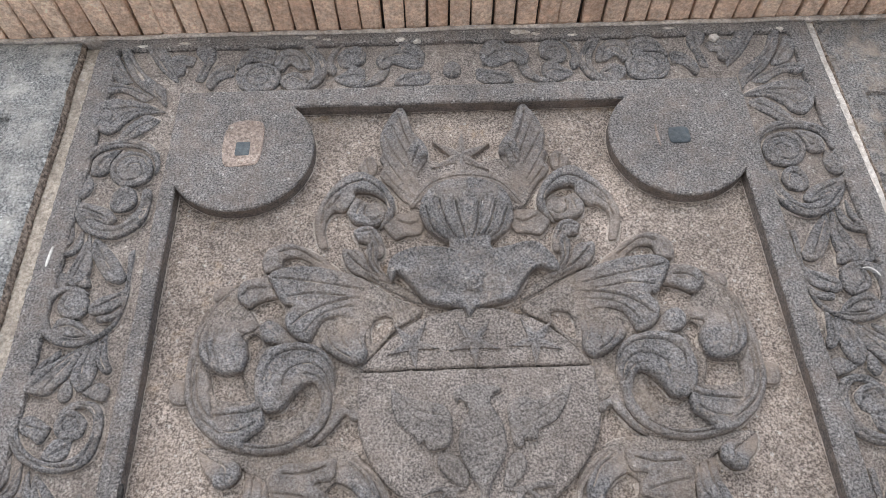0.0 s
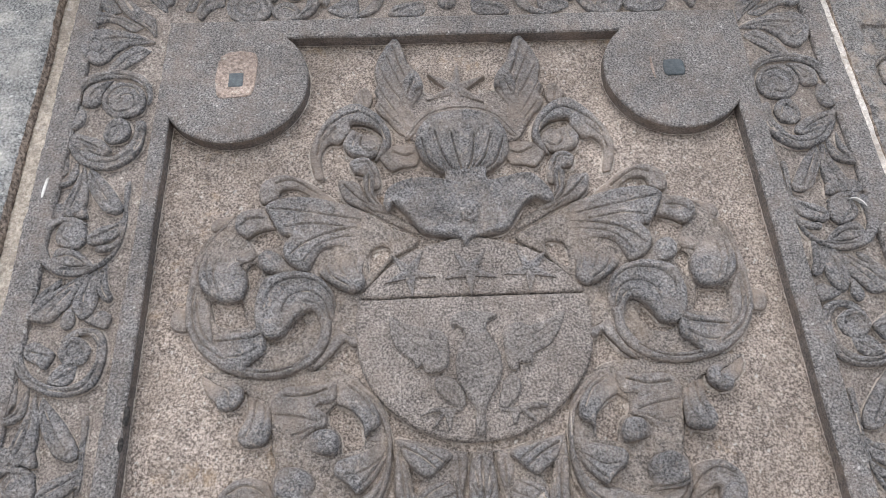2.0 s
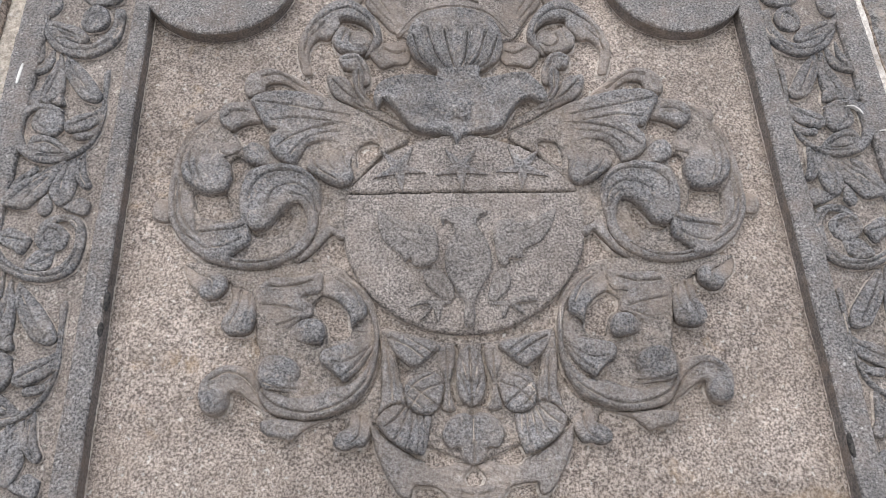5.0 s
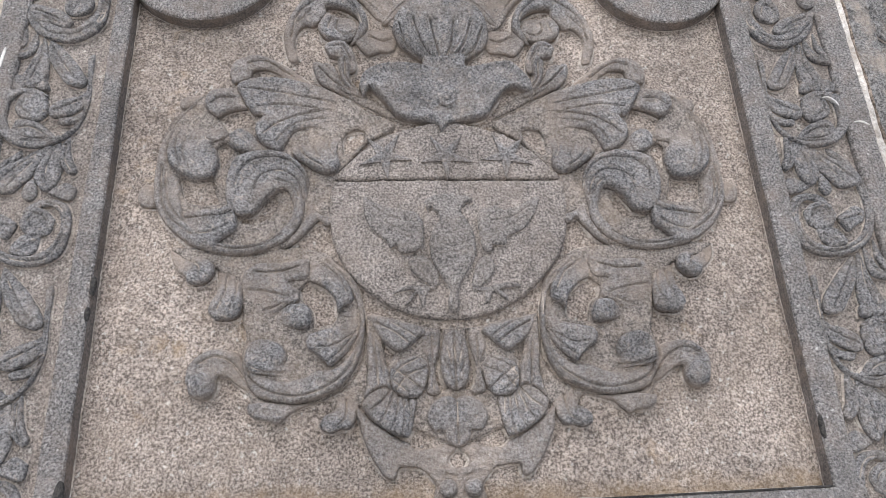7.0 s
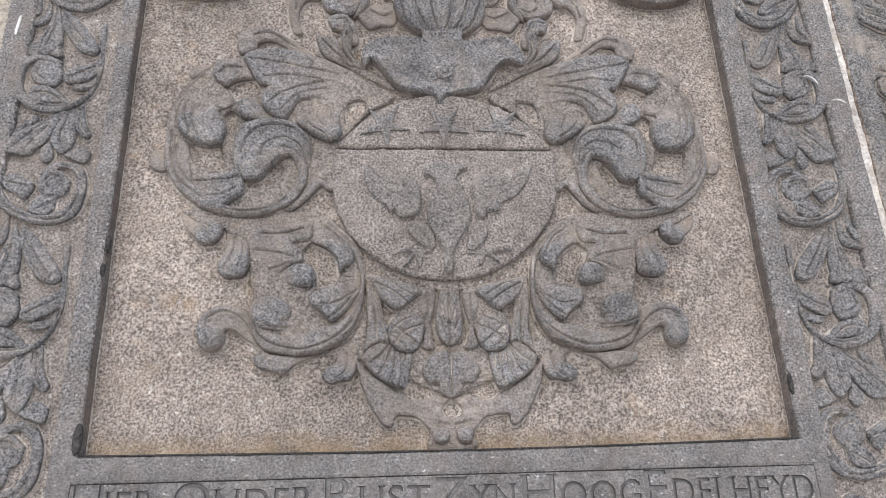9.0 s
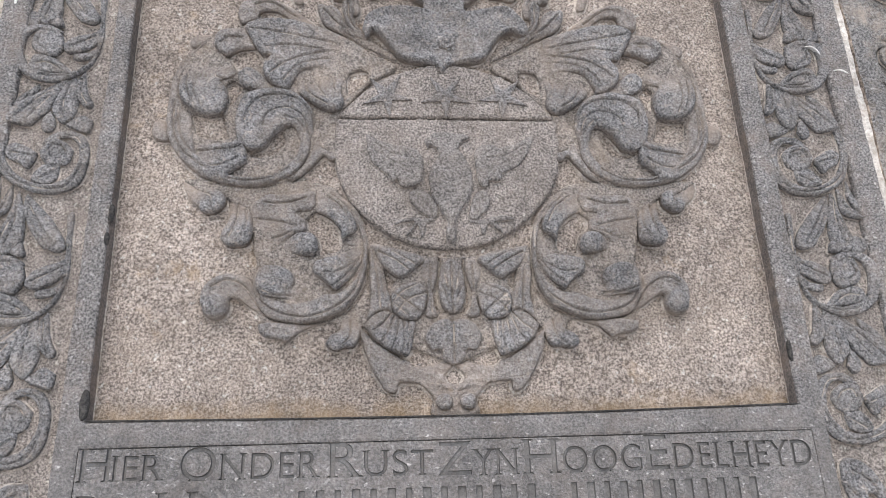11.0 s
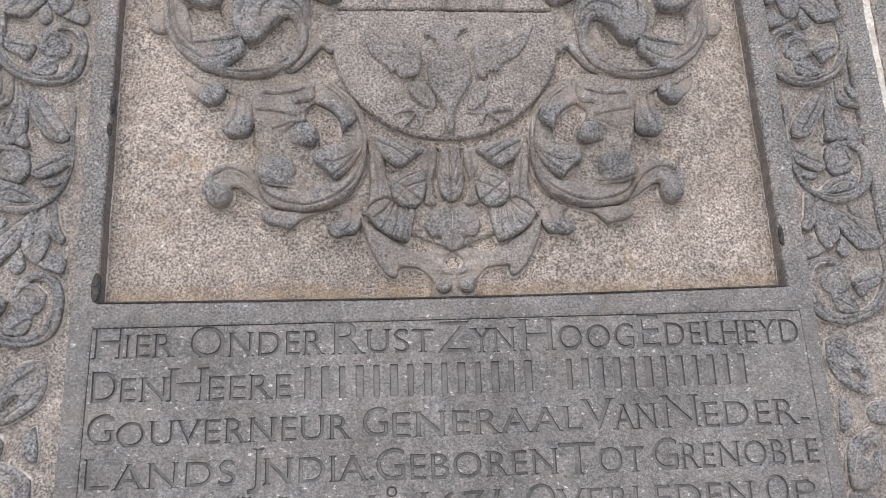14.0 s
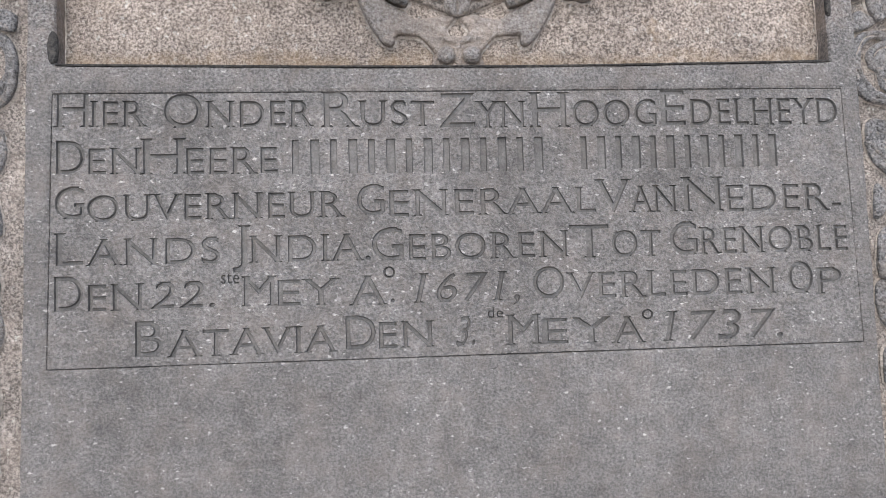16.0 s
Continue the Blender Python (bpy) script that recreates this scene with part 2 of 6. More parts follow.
def strip(ground, h, veins, points, seed, step=0.003, across=23, dust=True, tip=0.6, sink=0.004):
    """Vertices, faces and material slots of a flat-topped carved strip along a curve, with worn edges and chiselled lines."""
    length = sum(math.dist(a[:2], b[:2]) for a, b in zip(points, points[1:]))
    count = int(min(110, max(12, length / step)))
    c, length = spline(points, count)
    s = np.linspace(0, 1, count)
    w = np.maximum(c[:, 2], 0.0012)
    for end, k in ((s * length, 0), ((1 - s) * length, -1)):
        u = np.clip(end / max(w[k], 0.002), 0, 1)
        w = w * np.sqrt(np.clip(1 - (1 - u) ** 2, 0.004, 1))
    t = np.gradient(c[:, :2], axis=0)
    t /= np.maximum(np.linalg.norm(t, axis=1, keepdims=True), 1e-9)
    nrm = np.stack([-t[:, 1], t[:, 0]], 1)
    lean = np.random.RandomState(seed % 100000).uniform(-0.25, 0.25)
    body = (tip + (1 - tip) * np.sin(np.pi * np.clip(s * 0.9 + 0.05, 0, 1)) ** 0.6) * np.clip(w / (0.35 * w.max() + 1e-6), 0.35, 1) ** 0.4
    a = span(across)[None, :]
    prof = 1 - 0.26 * np.abs(a) ** 4
    for k in range(veins):
        at = (2 * k + 2) / (veins + 1) - 1
        prof = prof - 0.16 * np.exp(-((a - at) / 0.09) ** 2) + 0.06 * np.exp(-((a - at - 0.2) / 0.1) ** 2)
    prof = np.broadcast_to(prof, (count, a.shape[1])).copy()
    prof[:, 1] = prof[:, -2] = 0.45
    height = h * body[:, None] * prof * (1 + lean * a)
    x = c[:, 0:1] + nrm[:, 0:1] * w[:, None] * a
    z = c[:, 1:2] + nrm[:, 1:2] * w[:, None] * a
    m = a.shape[1]
    jit = np.array([[noise.noise(Vector((float(x[i, j]) * 80, seed * 0.7, float(z[i, j]) * 80))) for j in range(m)] for i in range(count)])
    y = ground - height + 0.0011 * jit * (height > 0.002)
    y[:, 0] = y[:, -1] = ground + sink
    verts = np.stack([x, y, z], 2).reshape(-1, 3)
    faces = [(i * m + j, i * m + j + 1, (i + 1) * m + j + 1, (i + 1) * m + j) for i in range(count - 1) for j in range(m - 1)]
    mats = [0] * len(faces)
    for side, col in ((-1, 0), (1, m - 1)) if dust else ():
        # pale dust caught along the foot of the carving
        base, extra = len(verts), []
        for i in range(count):
            e = 0.35 + noise.noise(Vector((float(x[i, col]) * 30, seed * 0.31 + 5, float(z[i, col]) * 30)))
            d = w[i] + max(0.0002, 0.0042 * e)
            for k, up in ((w[i] * 0.97, 0.0022), (d, 0.0004)):
                extra.append((c[i, 0] + nrm[i, 0] * side * k, ground - up, c[i, 1] + nrm[i, 1] * side * k))
        verts = np.vstack([verts, extra])
        for i in range(count - 1):
            f = (base + 2 * i, base + 2 * i + 1, base + 2 * i + 3, base + 2 * i + 2)
            faces.append(f if side > 0 else f[::-1])
            mats.append(1)
    return verts, faces, mats


def joined(name, pieces, flip, material, parent):
    verts, faces, mats = [], [], []
    for v, f, m in pieces:
        base = sum(len(q) for q in verts)
        verts.append(v)
        faces += [tuple(i + base for i in q) for q in f]
        mats += m
    verts = np.vstack(verts)
    if flip is not None:
        verts[:, 0] = flip - verts[:, 0]
        faces = [f[::-1] for f in faces]
    me = mesh_of(name, verts, faces)
    me.materials.append(material)
    me.materials.append(M_DUST)
    me.polygons.foreach_set("material_index", mats)
    return part(name, me, None, parent)


def ribbon(name, ground, h, veins, points, flip, material, parent, seed):
    return joined(name, [strip(ground, h, veins, points, seed)], flip, material, parent)


def mound(name, outline, ground, h, dome, material, parent, label="", seed=1, edge=0.004):
    """A raised field of stone with a smooth outline: steep at its rim, flat or domed on top."""
    c, _ = spline([(*p, 0) for p in outline] + [(*outline[0], 0)], 16 * max(6, len(outline)) // 2)
    ring = c[:-1, :2]
    mid = ring.mean(0)
    n = len(ring)
    size = np.linalg.norm(ring - mid, axis=1).mean()
    steps = [(1.0, -0.004), (1.0, 0.8 * (1 - dome) + 0.3 * dome)]
    for k in np.linspace(1 - edge / size, 0.04, 12):
        steps.append((k, (1 - dome) + dome * math.sqrt(max(0, 1 - 0.9 * k * k))))
    verts = []
    for k, f in steps:
        for x, z in ring:
            px, pz = mid[0] + (x - mid[0]) * k, mid[1] + (z - mid[1]) * k
            e = 0.0009 * noise.noise(Vector((px * 50, seed, pz * 50)))
            verts.append((px, ground + 0.004 if f < 0 else ground - h * f + e, pz))
    faces = [(r * n + i, r * n + (i + 1) % n, (r + 1) * n + (i + 1) % n, (r + 1) * n + i) for r in range(len(steps) - 1) for i in range(n)]
    faces.append(tuple((len(steps) - 1) * n + i for i in range(n)))
    me = mesh_of(name, verts, faces)
    bm = bmesh.new()
    bm.from_mesh(me)
    bmesh.ops.recalc_face_normals(bm, faces=bm.faces)
    bm.to_mesh(me)
    bm.free()
    return part(name, me, material, parent, label)


def oval(x, z, rx, rz, count=12):
    return [(x + rx * math.cos(2 * math.pi * i / count), z + rz * math.sin(2 * math.pi * i / count)) for i in range(count)]


def star(x, z, r, ground, h, material, parent, turn=0.0, rays=6):
    """A star with a ridge along each ray."""
    n = 2 * rays
    verts = [(x, ground - h, z)]
    for i in range(n):
        a = math.pi * i / rays + turn
        q = r if i % 2 == 0 else r * 0.3
        verts.append((x + q * math.sin(a), ground - h * (0.42 if i % 2 else 0.62), z + q * math.cos(a)))
    for i in range(n):
        vx, _, vz = verts[1 + i]
        verts.append((x + (vx - x) * 1.03, ground + 0.004, z + (vz - z) * 1.03))
    faces = [(0, 1 + i, 1 + (i + 1) % n) for i in range(n)]
    faces += [(1 + i, n + 1 + i, n + 1 + (i + 1) % n, 1 + (i + 1) % n) for i in range(n)]
    me = mesh_of("star", verts, faces, smooth=False)
    bm = bmesh.new()
    bm.from_mesh(me)
    bmesh.ops.recalc_face_normals(bm, faces=bm.faces)
    bm.to_mesh(me)
    bm.free()
    return part("star", me, material, parent)


# ---- setting ----
ground = tagged(field(-30, 30, -30, 30, 0, 2.0, 0, "ground", M_PAVING, None), "pale worn paving of the courtyard", "ground", kind="structure")
ground.matrix_world = pose(0, 0, 0, -90)
ground.data.flip_normals()
tagged(part("wall_north", box(-4, 4, 0.13, 0.45, 0, 3.4, 0.01), M_WALL), "plastered courtyard wall behind the gravestones", "wall", kind="structure")

X0, X1, TOP = -0.718, 0.708, 2.535
# ---- neighbouring gravestones ----
def neighbour(x0, x1, label, mat):
    ob = tagged(new("gravestone"), label, "gravestone")
    part("slab_body", box(x0 + 0.003, x1 - 0.003, 0.046, 0.128, 0, TOP, 0.003), mat, ob)
    outer = loop_of([(x0, 0.0), (x1, 0.0), (x1, TOP), (x0, TOP)], amount=0.004, seed=x0 * 7)
    hole = loop_of([(x0 + 0.05, 0.1), (x1 - 0.1, 0.1), (x1 - 0.1, TOP - 0.2), (x0 + 0.05, TOP - 0.2)], amount=0.003, seed=x0 * 5)
    plate("outer_rim", outer, [hole], 0.0, 0.05, 0.014, [mat, M_SIDE], ob, side_outer=1)
    field(x0 + 0.03, x1 - 0.03, 0.08, TOP - 0.03, 0.012, 0.015, 0.003, "border_ground", mat, ob)
    return ob


west = neighbour(-2.17, -0.752, "weathered grey gravestone standing beside the carved one", M_NEIGHBOUR)
east = neighbour(0.72, 2.14, "dark weathered gravestone standing beside the carved one", M_NEIGHBOUR_DARK)
# ---- the gravestone ----
GROUND, BORDER, FACE = 0.028, 0.011, 0.0
tomb = tagged(new("gravestone"), "carved grey gravestone with coat of arms and inscription", "gravestone")
part("slab_body", box(X0 + 0.002, X1 - 0.002, 0.046, 0.128, 0, TOP - 0.002, 0.003), M_FACE, tomb)

rim = loop_of([(X0, 0.0), (X1, 0.0), (X1, TOP), (X0, TOP)], amount=0.003, seed=2)
rim_hole = loop_of([(-0.676, 0.08), (0.662, 0.08), (0.664, 2.503), (-0.673, 2.503)], amount=0.002, seed=3)
plate("outer_rim", rim, [rim_hole], FACE, 0.05, 0.006, [M_FACE], tomb)
field(-0.69, 0.68, 0.06, 2.52, BORDER, 0.012, 0.0016, "border_ground", M_BORDER, tomb, "light pecked ground of the leafy border", hole=(-0.53, 0.52, 0.1, 2.37))


def recess_outline():
    """The sunken panel: a rectangle whose upper corners are cut by the round bosses."""
    pts = [(-0.503, 1.35), (-0.26, 1.3475), (0.0, 1.3462), (0.26, 1.3485), (0.498, 1.352), (0.494, 2.17)]
    for cx, cz, r, a0, a1 in ((0.393, 2.246, 0.129, -37, -227), (-0.405, 2.245, 0.133, 47, -143)):
        for i in range(25):
            a = radians(a0 + (a1 - a0) * i / 24)
            pts.append((cx + r * math.cos(a), cz + r * math.sin(a)))
    return pts


inner = loop_of([(-0.54, 0.12), (0.538, 0.12), (0.533, 2.386), (-0.537, 2.386)], amount=0.0015, seed=5)
recess = loop_of(recess_outline(), step=0.006, amount=0.0014, seed=6)
panel_hole = loop_of([(-0.5088, 0.9792), (0.5158, 0.9782), (0.5088, 1.3148), (-0.5058, 1.3138)], amount=0.0006, seed=7)
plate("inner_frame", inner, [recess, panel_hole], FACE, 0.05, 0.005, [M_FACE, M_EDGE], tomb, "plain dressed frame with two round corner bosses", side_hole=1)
field(-0.52, 0.515, 1.335, 2.37, GROUND, 0.008, 0.002, "panel_ground", M_GROUND, tomb, "brown pecked ground of the sunken panel")



def foot_line(loop, y, parent):
    """Pale dust along the foot of the frame's inner edge."""
    n = len(loop)
    inner_line = [wobble(x, z, 0.002, 40, 9) for x, z in inset(loop, 0.0022 if area(loop) > 0 else -0.0022)]
    outer_line = inset(loop, -0.002 if area(loop) > 0 else 0.002)
    verts = [(x, y - 0.0012, z) for x, z in outer_line] + [(x, y - 0.0026, z) for x, z in inner_line]
    faces = [(i, (i + 1) % n, n + (i + 1) % n, n + i) for i in range(n)]
    part("dust_line", mesh_of("dust_line", verts, faces), M_DUST, parent, "thin pale dust line along the panel's edge")


foot_line(recess, GROUND, tomb)

COUNT = [0]
DROPS = (0.0, 0.39)


def gap_to(points, line, closed=False):
    """Distance of each point from a broken line."""
    a = np.array(line, float)
    b = np.roll(a, -1, axis=0) if closed else a[1:]
    a = a if closed else a[:-1]
    best = np.full(len(points), 9.0)
    for p, q in zip(a, b):
        d = q - p
        u = np.clip(((points - p) @ d) / max(float(d @ d), 1e-12), 0, 1)
        best = np.minimum(best, np.linalg.norm(points - p - u[:, None] * d, axis=1))
    return best


def within(points, loop):
    ok = np.zeros(len(points), bool)
    for (xa, za), (xb, zb) in zip(loop, np.roll(loop, -1, axis=0)):
        if za != zb:
            ok ^= ((za > points[:, 1]) != (zb > points[:, 1])) & (points[:, 0] < (xb - xa) * (points[:, 1] - za) / (zb - za) + xa)
    return ok


def carve(name, h, roll, mode, line, *grooves):
    """A carved form with a drawn outline: rolled edges, a gently tilted top and chiselled grooves."""
    COUNT[0] += 1
    seed = COUNT[0]
    roll = min(roll, 0.0042)
    rng = np.random.RandomState(seed)
    base, flip, mat = {"m": (GROUND, -0.004, M_LEAF), "n0": (GROUND, None, M_LEAF)}[mode]
    mat = M_SHIELD if name == "crest_base" else mat
    h *= 0.54
    c, length = spline([(*p, 0) for p in line + line[:1]], 8)
    c, _ = spline([(*p, 0) for p in line + line[:1]], max(24, int(length / 0.0028)))
    ring = c[:-1, :2]
    swell = 0.001 if mode == "m" else 0.0
    ring = np.array(inset([tuple(p) for p in ring], -swell if area([tuple(p) for p in ring]) > 0 else swell))
    lo, hi = ring.min(0), ring.max(0)
    step = 0.0022
    gx, gz = np.meshgrid(np.arange(lo[0], hi[0], step), np.arange(lo[1], hi[1], step))
    grid = np.stack([gx.ravel(), gz.ravel()], 1) + rng.uniform(-0.0006, 0.0006, (gx.size, 2))
    grid = grid[within(grid, ring)]
    grid = grid[gap_to(grid, ring, True) > 0.0012]
    lines = [spline([(*p, 0) for p in g], max(6, int(sum(math.dist(p, q) for p, q in zip(g, g[1:])) / 0.0022)))[0][:, :2] for g in grooves]
    for s in lines:
        t = np.gradient(s, axis=0)
        t /= np.maximum(np.linalg.norm(t, axis=1, keepdims=True), 1e-9)
        side = np.stack([-t[:, 1], t[:, 0]], 1) * 0.0009
        add = np.vstack([s, s[1:-1] + side[1:-1], s[1:-1] - side[1:-1]])
        add = add[within(add, ring)]
        add = add[gap_to(add, ring, True) > 0.001]
        grid = np.vstack([grid[gap_to(grid, s) > 0.002], add])
    pts = np.vstack([ring, grid])
    n = len(ring)
    v2, _, tris, *_ = delaunay_2d_cdt([Vector(p) for p in pts], [(i, (i + 1) % n) for i in range(n)], [], 1, 1e-7)
    xy = np.array([(v.x, v.y) for v in v2])
    tri = np.array([t for t in tris])
    tri = tri[within(xy[tri].mean(1), ring)]
    d = np.clip(gap_to(xy, ring, True) / roll, 0, 1)
    mid, size = xy.mean(0), max(hi - lo) / 2
    a = rng.uniform(-0.6, 0.6) + math.pi / 2
    lift = 0.12 if name in ("collar", "crest_base") else 0.26
    tilt = 1 + lift * ((xy - mid) @ np.array([math.cos(a), math.sin(a)])) / size
    deep = gap_to(xy, ring, True)
    dish = 1 - 0.16 * np.clip((deep - 0.004) / 0.012, 0, 1) if name != "helmet" else 1 + 0.2 * np.clip(deep / 0.02, 0, 1)
    height = h * (0.66 + 0.34 * np.sqrt(1 - (1 - d) ** 2)) * tilt * dish
    near = np.full(len(xy), 9.0)
    for s in lines:
        q = gap_to(xy, s)
        near = np.minimum(near, q)
        height -= h * (0.3 * np.exp(-((q / 0.0014) ** 2)) - 0.1 * np.exp(-(((q - 0.0036) / 0.0018) ** 2)) + 0.13 * np.exp(-(((q - 0.0068) / 0.0013) ** 2)))
    jit = np.array([noise.noise(Vector((float(x) * 80, seed * 0.7, float(z) * 80))) + 0.6 * noise.noise(Vector((float(x) * 210, seed * 0.3, float(z) * 210))) for x, z in xy])
    worn = np.array([noise.noise(Vector((float(x) * 32, seed * 0.9, float(z) * 32))) for x, z in xy])
    y = base - height * (1 + 0.13 * worn) + 0.0012 * jit
    verts = np.stack([xy[:, 0], y, xy[:, 1]], 1)
    faces = [tuple(int(i) for i in t) for t in tri]
    lined = (near[tri] < 0.00098).all(1)
    mats = [int(f and noise.noise(Vector((float(xy[t[0], 0]) * 28, seed * 0.5, float(xy[t[0], 1]) * 28))) > 0.3) for f, t in zip(lined, tri)]
    # sides, and the dust along their foot
    k = len(verts)
    e = np.array([0.5 + noise.noise(Vector((float(x) * 32, seed * 0.31, float(z) * 32))) for x, z in ring])
    out = np.array(inset([tuple(p) for p in ring], -1.0 if area([tuple(p) for p in ring]) > 0 else 1.0)) - ring
    wide = ring + out * np.maximum(0.0003, 0.0044 * e)[:, None]
    ring_y = base - (0.66 * h * (1 + lift * ((ring - mid) @ np.array([math.cos(a), math.sin(a)])) / size))
    for loop, yy in ((ring, ring_y), (ring + out * 0.0006, np.full(n, base + 0.004)), (ring + out * 0.0004, np.full(n, base - 0.0024)), (wide, np.full(n, base - 0.0004))):
        verts = np.vstack([verts, np.stack([loop[:, 0], yy, loop[:, 1]], 1)])
    for r, slot in ((0, 0), (2, 1)):
        for i in range(n):
            j = (i + 1) % n
            faces.append((k + r * n + i, k + r * n + j, k + (r + 1) * n + j, k + (r + 1) * n + i))
            mats.append(slot)
    spots = [(1, 0.0, mat, tomb)] + ([(-1, flip, mat, tomb)] if flip is not None else [])
    for sign, move, look_of, owner in spots:
        v = verts.copy()
        v[:, 0] = sign * v[:, 0] + move
        me = mesh_of(name, v, faces)
        me.materials.append(look_of)
        me.materials.append(M_FINE_DUST)
        me.polygons.foreach_set("material_index", mats)
        bm = bmesh.new()
        bm.from_mesh(me)
        bmesh.ops.remove_doubles(bm, verts=bm.verts, dist=0.00012)
        bmesh.ops.recalc_face_normals(bm, faces=bm.faces)
        bm.to_mesh(me)
        bm.free()
        part(name, me, None, owner)


def smooth(u):
    u = np.clip(u, 0, 1)
    return u * u * (3 - 2 * u)


def form(name, h0, h1, low, high, line, *grooves, holes=(), mode="m", drop=0.0, step=0.0024):
    """A carved form that rises from its low end to its high end, with a rounded top, undercut flanks, chiselled lines and holes."""
    base, flip, mat = {"m": (GROUND, -0.004, M_LEAF), "n0": (GROUND, None, M_LEAF), "n": (0.0152, None, M_LEAF), "b": (BORDER, -0.02, M_LEAF), "t": (BORDER, -0.025, M_LEAF)}[mode]
    flat = name in ("bed", "shield", "shield_chief")
    mat = M_BED if name == "bed" else M_SHIELD if flat else M_EAGLE if mode == "n" else mat
    step = 0.004 if flat else step
    move = np.array((0.0, drop))
    for copy in (0,) if flip is None else (0, 1):
        COUNT[0] += 1
        seed = COUNT[0]
        rng = np.random.RandomState(seed)

        def placed(points):
            """The drawn line at its place; the other half was cut by hand after it, so it strays a little."""
            p = np.array(points, float) - move
            if copy:
                p = np.array([wobble(float(x), float(z), 0.004, 11.0, 31.0) for x, z in p])
                p[:, 0] = flip - p[:, 0]
            return p

        def closed(points):
            p = [tuple(q) for q in placed(points)]
            if area(p) < 0:
                p = p[::-1]
            c, length = spline([(*q, 0) for q in p + p[:1]], 8)
            c, _ = spline([(*q, 0) for q in p + p[:1]], max(20, int(length / 0.0028)))
            ring = c[:-1, :2]
            if mode in "bt":
                ring = np.array(inset([tuple(q) for q in ring], -0.0008))
            return np.array([wobble(float(x), float(z), 0.0009, 70.0, seed * 0.37) for x, z in ring])

        rings = [closed(line)] + [closed(h)[::-1] for h in holes]
        a, b = placed([low, high])
        lo, hi = rings[0].min(0), rings[0].max(0)
        gx, gz = np.meshgrid(np.arange(lo[0], hi[0], step), np.arange(lo[1], hi[1], step))
        grid = np.stack([gx.ravel(), gz.ravel()], 1) + rng.uniform(-0.3, 0.3, (gx.size, 2)) * step

        def solid(p):
            ok = within(p, rings[0])
            for r in rings[1:]:
                ok &= ~within(p, r)
            return ok

        def rim(p):
            d = gap_to(p, rings[0], True)
            for r in rings[1:]:
                d = np.minimum(d, gap_to(p, r, True))
            return d

        def kept(p):
            p = p[solid(p)]
            return p[rim(p) > 0.0011]

        grid = kept(grid)
        lines = []
        for g in grooves:
            p = placed(g)
            s = spline([(*q, 0) for q in p], max(6, int(sum(math.dist(q, r) for q, r in zip(p, p[1:])) / 0.002)))[0][:, :2]
            lines.append(s)
            t = np.gradient(s, axis=0)
            t /= np.maximum(np.linalg.norm(t, axis=1, keepdims=True), 1e-9)
            off = np.stack([-t[:, 1], t[:, 0]], 1) * 0.0009
            grid = np.vstack([grid[gap_to(grid, s) > 0.0021], kept(np.vstack([s, s + off, s - off]))])
        pts, edges = [], []
        for r in rings:
            k = len(pts)
            pts += [Vector(p) for p in r]
            edges += [(k + i, k + (i + 1) % len(r)) for i in range(len(r))]
        n = len(pts)
        v2, _, tris, *_ = delaunay_2d_cdt(pts + [Vector(p) for p in grid], edges, [], 0, 1e-7)
        xy = np.array([(v.x, v.y) for v in v2])
        tri = np.array([t for t in tris])
        tri = tri[solid(xy[tri].mean(1))]
        axis = (b - a) / float((b - a) @ (b - a))

        def rise(p):
            return h0 + (h1 - h0) * smooth((p - a) @ axis)

        d = rim(xy)
        up = rise(xy)
        roll = 0.003 if name == "bed" else 0.0014 if flat else 0.0068 if mode in "mn0" else 0.004
        height = up * (0.56 + 0.44 * np.sqrt(1 - (1 - np.clip(d / roll, 0, 1)) ** 2))
        height -= 0.1 * up * smooth((d - 0.01) / 0.016) * (not flat and name not in ("bulb", "scroll_eye", "bead", "eagle_leg"))
        for i, s in enumerate(lines):
            q = gap_to(xy, s)
            depth = (0.0032 if mode in "mn0" else 0.0026) * (0.45 if mode == "n" else 1.0) * (1.0 if i else 1.25)
            height -= depth * (np.exp(-((q / 0.0013) ** 2)) - 0.4 * np.exp(-(((q - 0.0034) / 0.0017) ** 2)))
        jit = np.array([noise.noise(Vector((float(x) * 80, seed * 0.7, float(z) * 80))) + 0.7 * noise.noise(Vector((float(x) * 230, seed * 0.3, float(z) * 230))) for x, z in xy])
        worn = np.array([noise.noise(Vector((float(x) * 26, seed * 0.9, float(z) * 26))) for x, z in xy])
        y = base - height * (1 + (0.03 if flat else 0.12) * worn) + 0.0008 * jit
        verts = np.stack([xy[:, 0], y, xy[:, 1]], 1)
        faces = [tuple(int(i) for i in t) for t in tri]
        near = np.full(len(xy), 9.0)
        for s in lines:
            near = np.minimum(near, gap_to(xy, s))
        # pale dust stays here and there in the chiselled lines
        mats = [int(f and noise.noise(Vector((float(xy[t[0], 0]) * 28, seed * 0.5, float(xy[t[0], 1]) * 28))) > 0.22 and mode != "n") for f, t in zip((near[tri] < 0.00095).all(1), tri)]
        start = 0
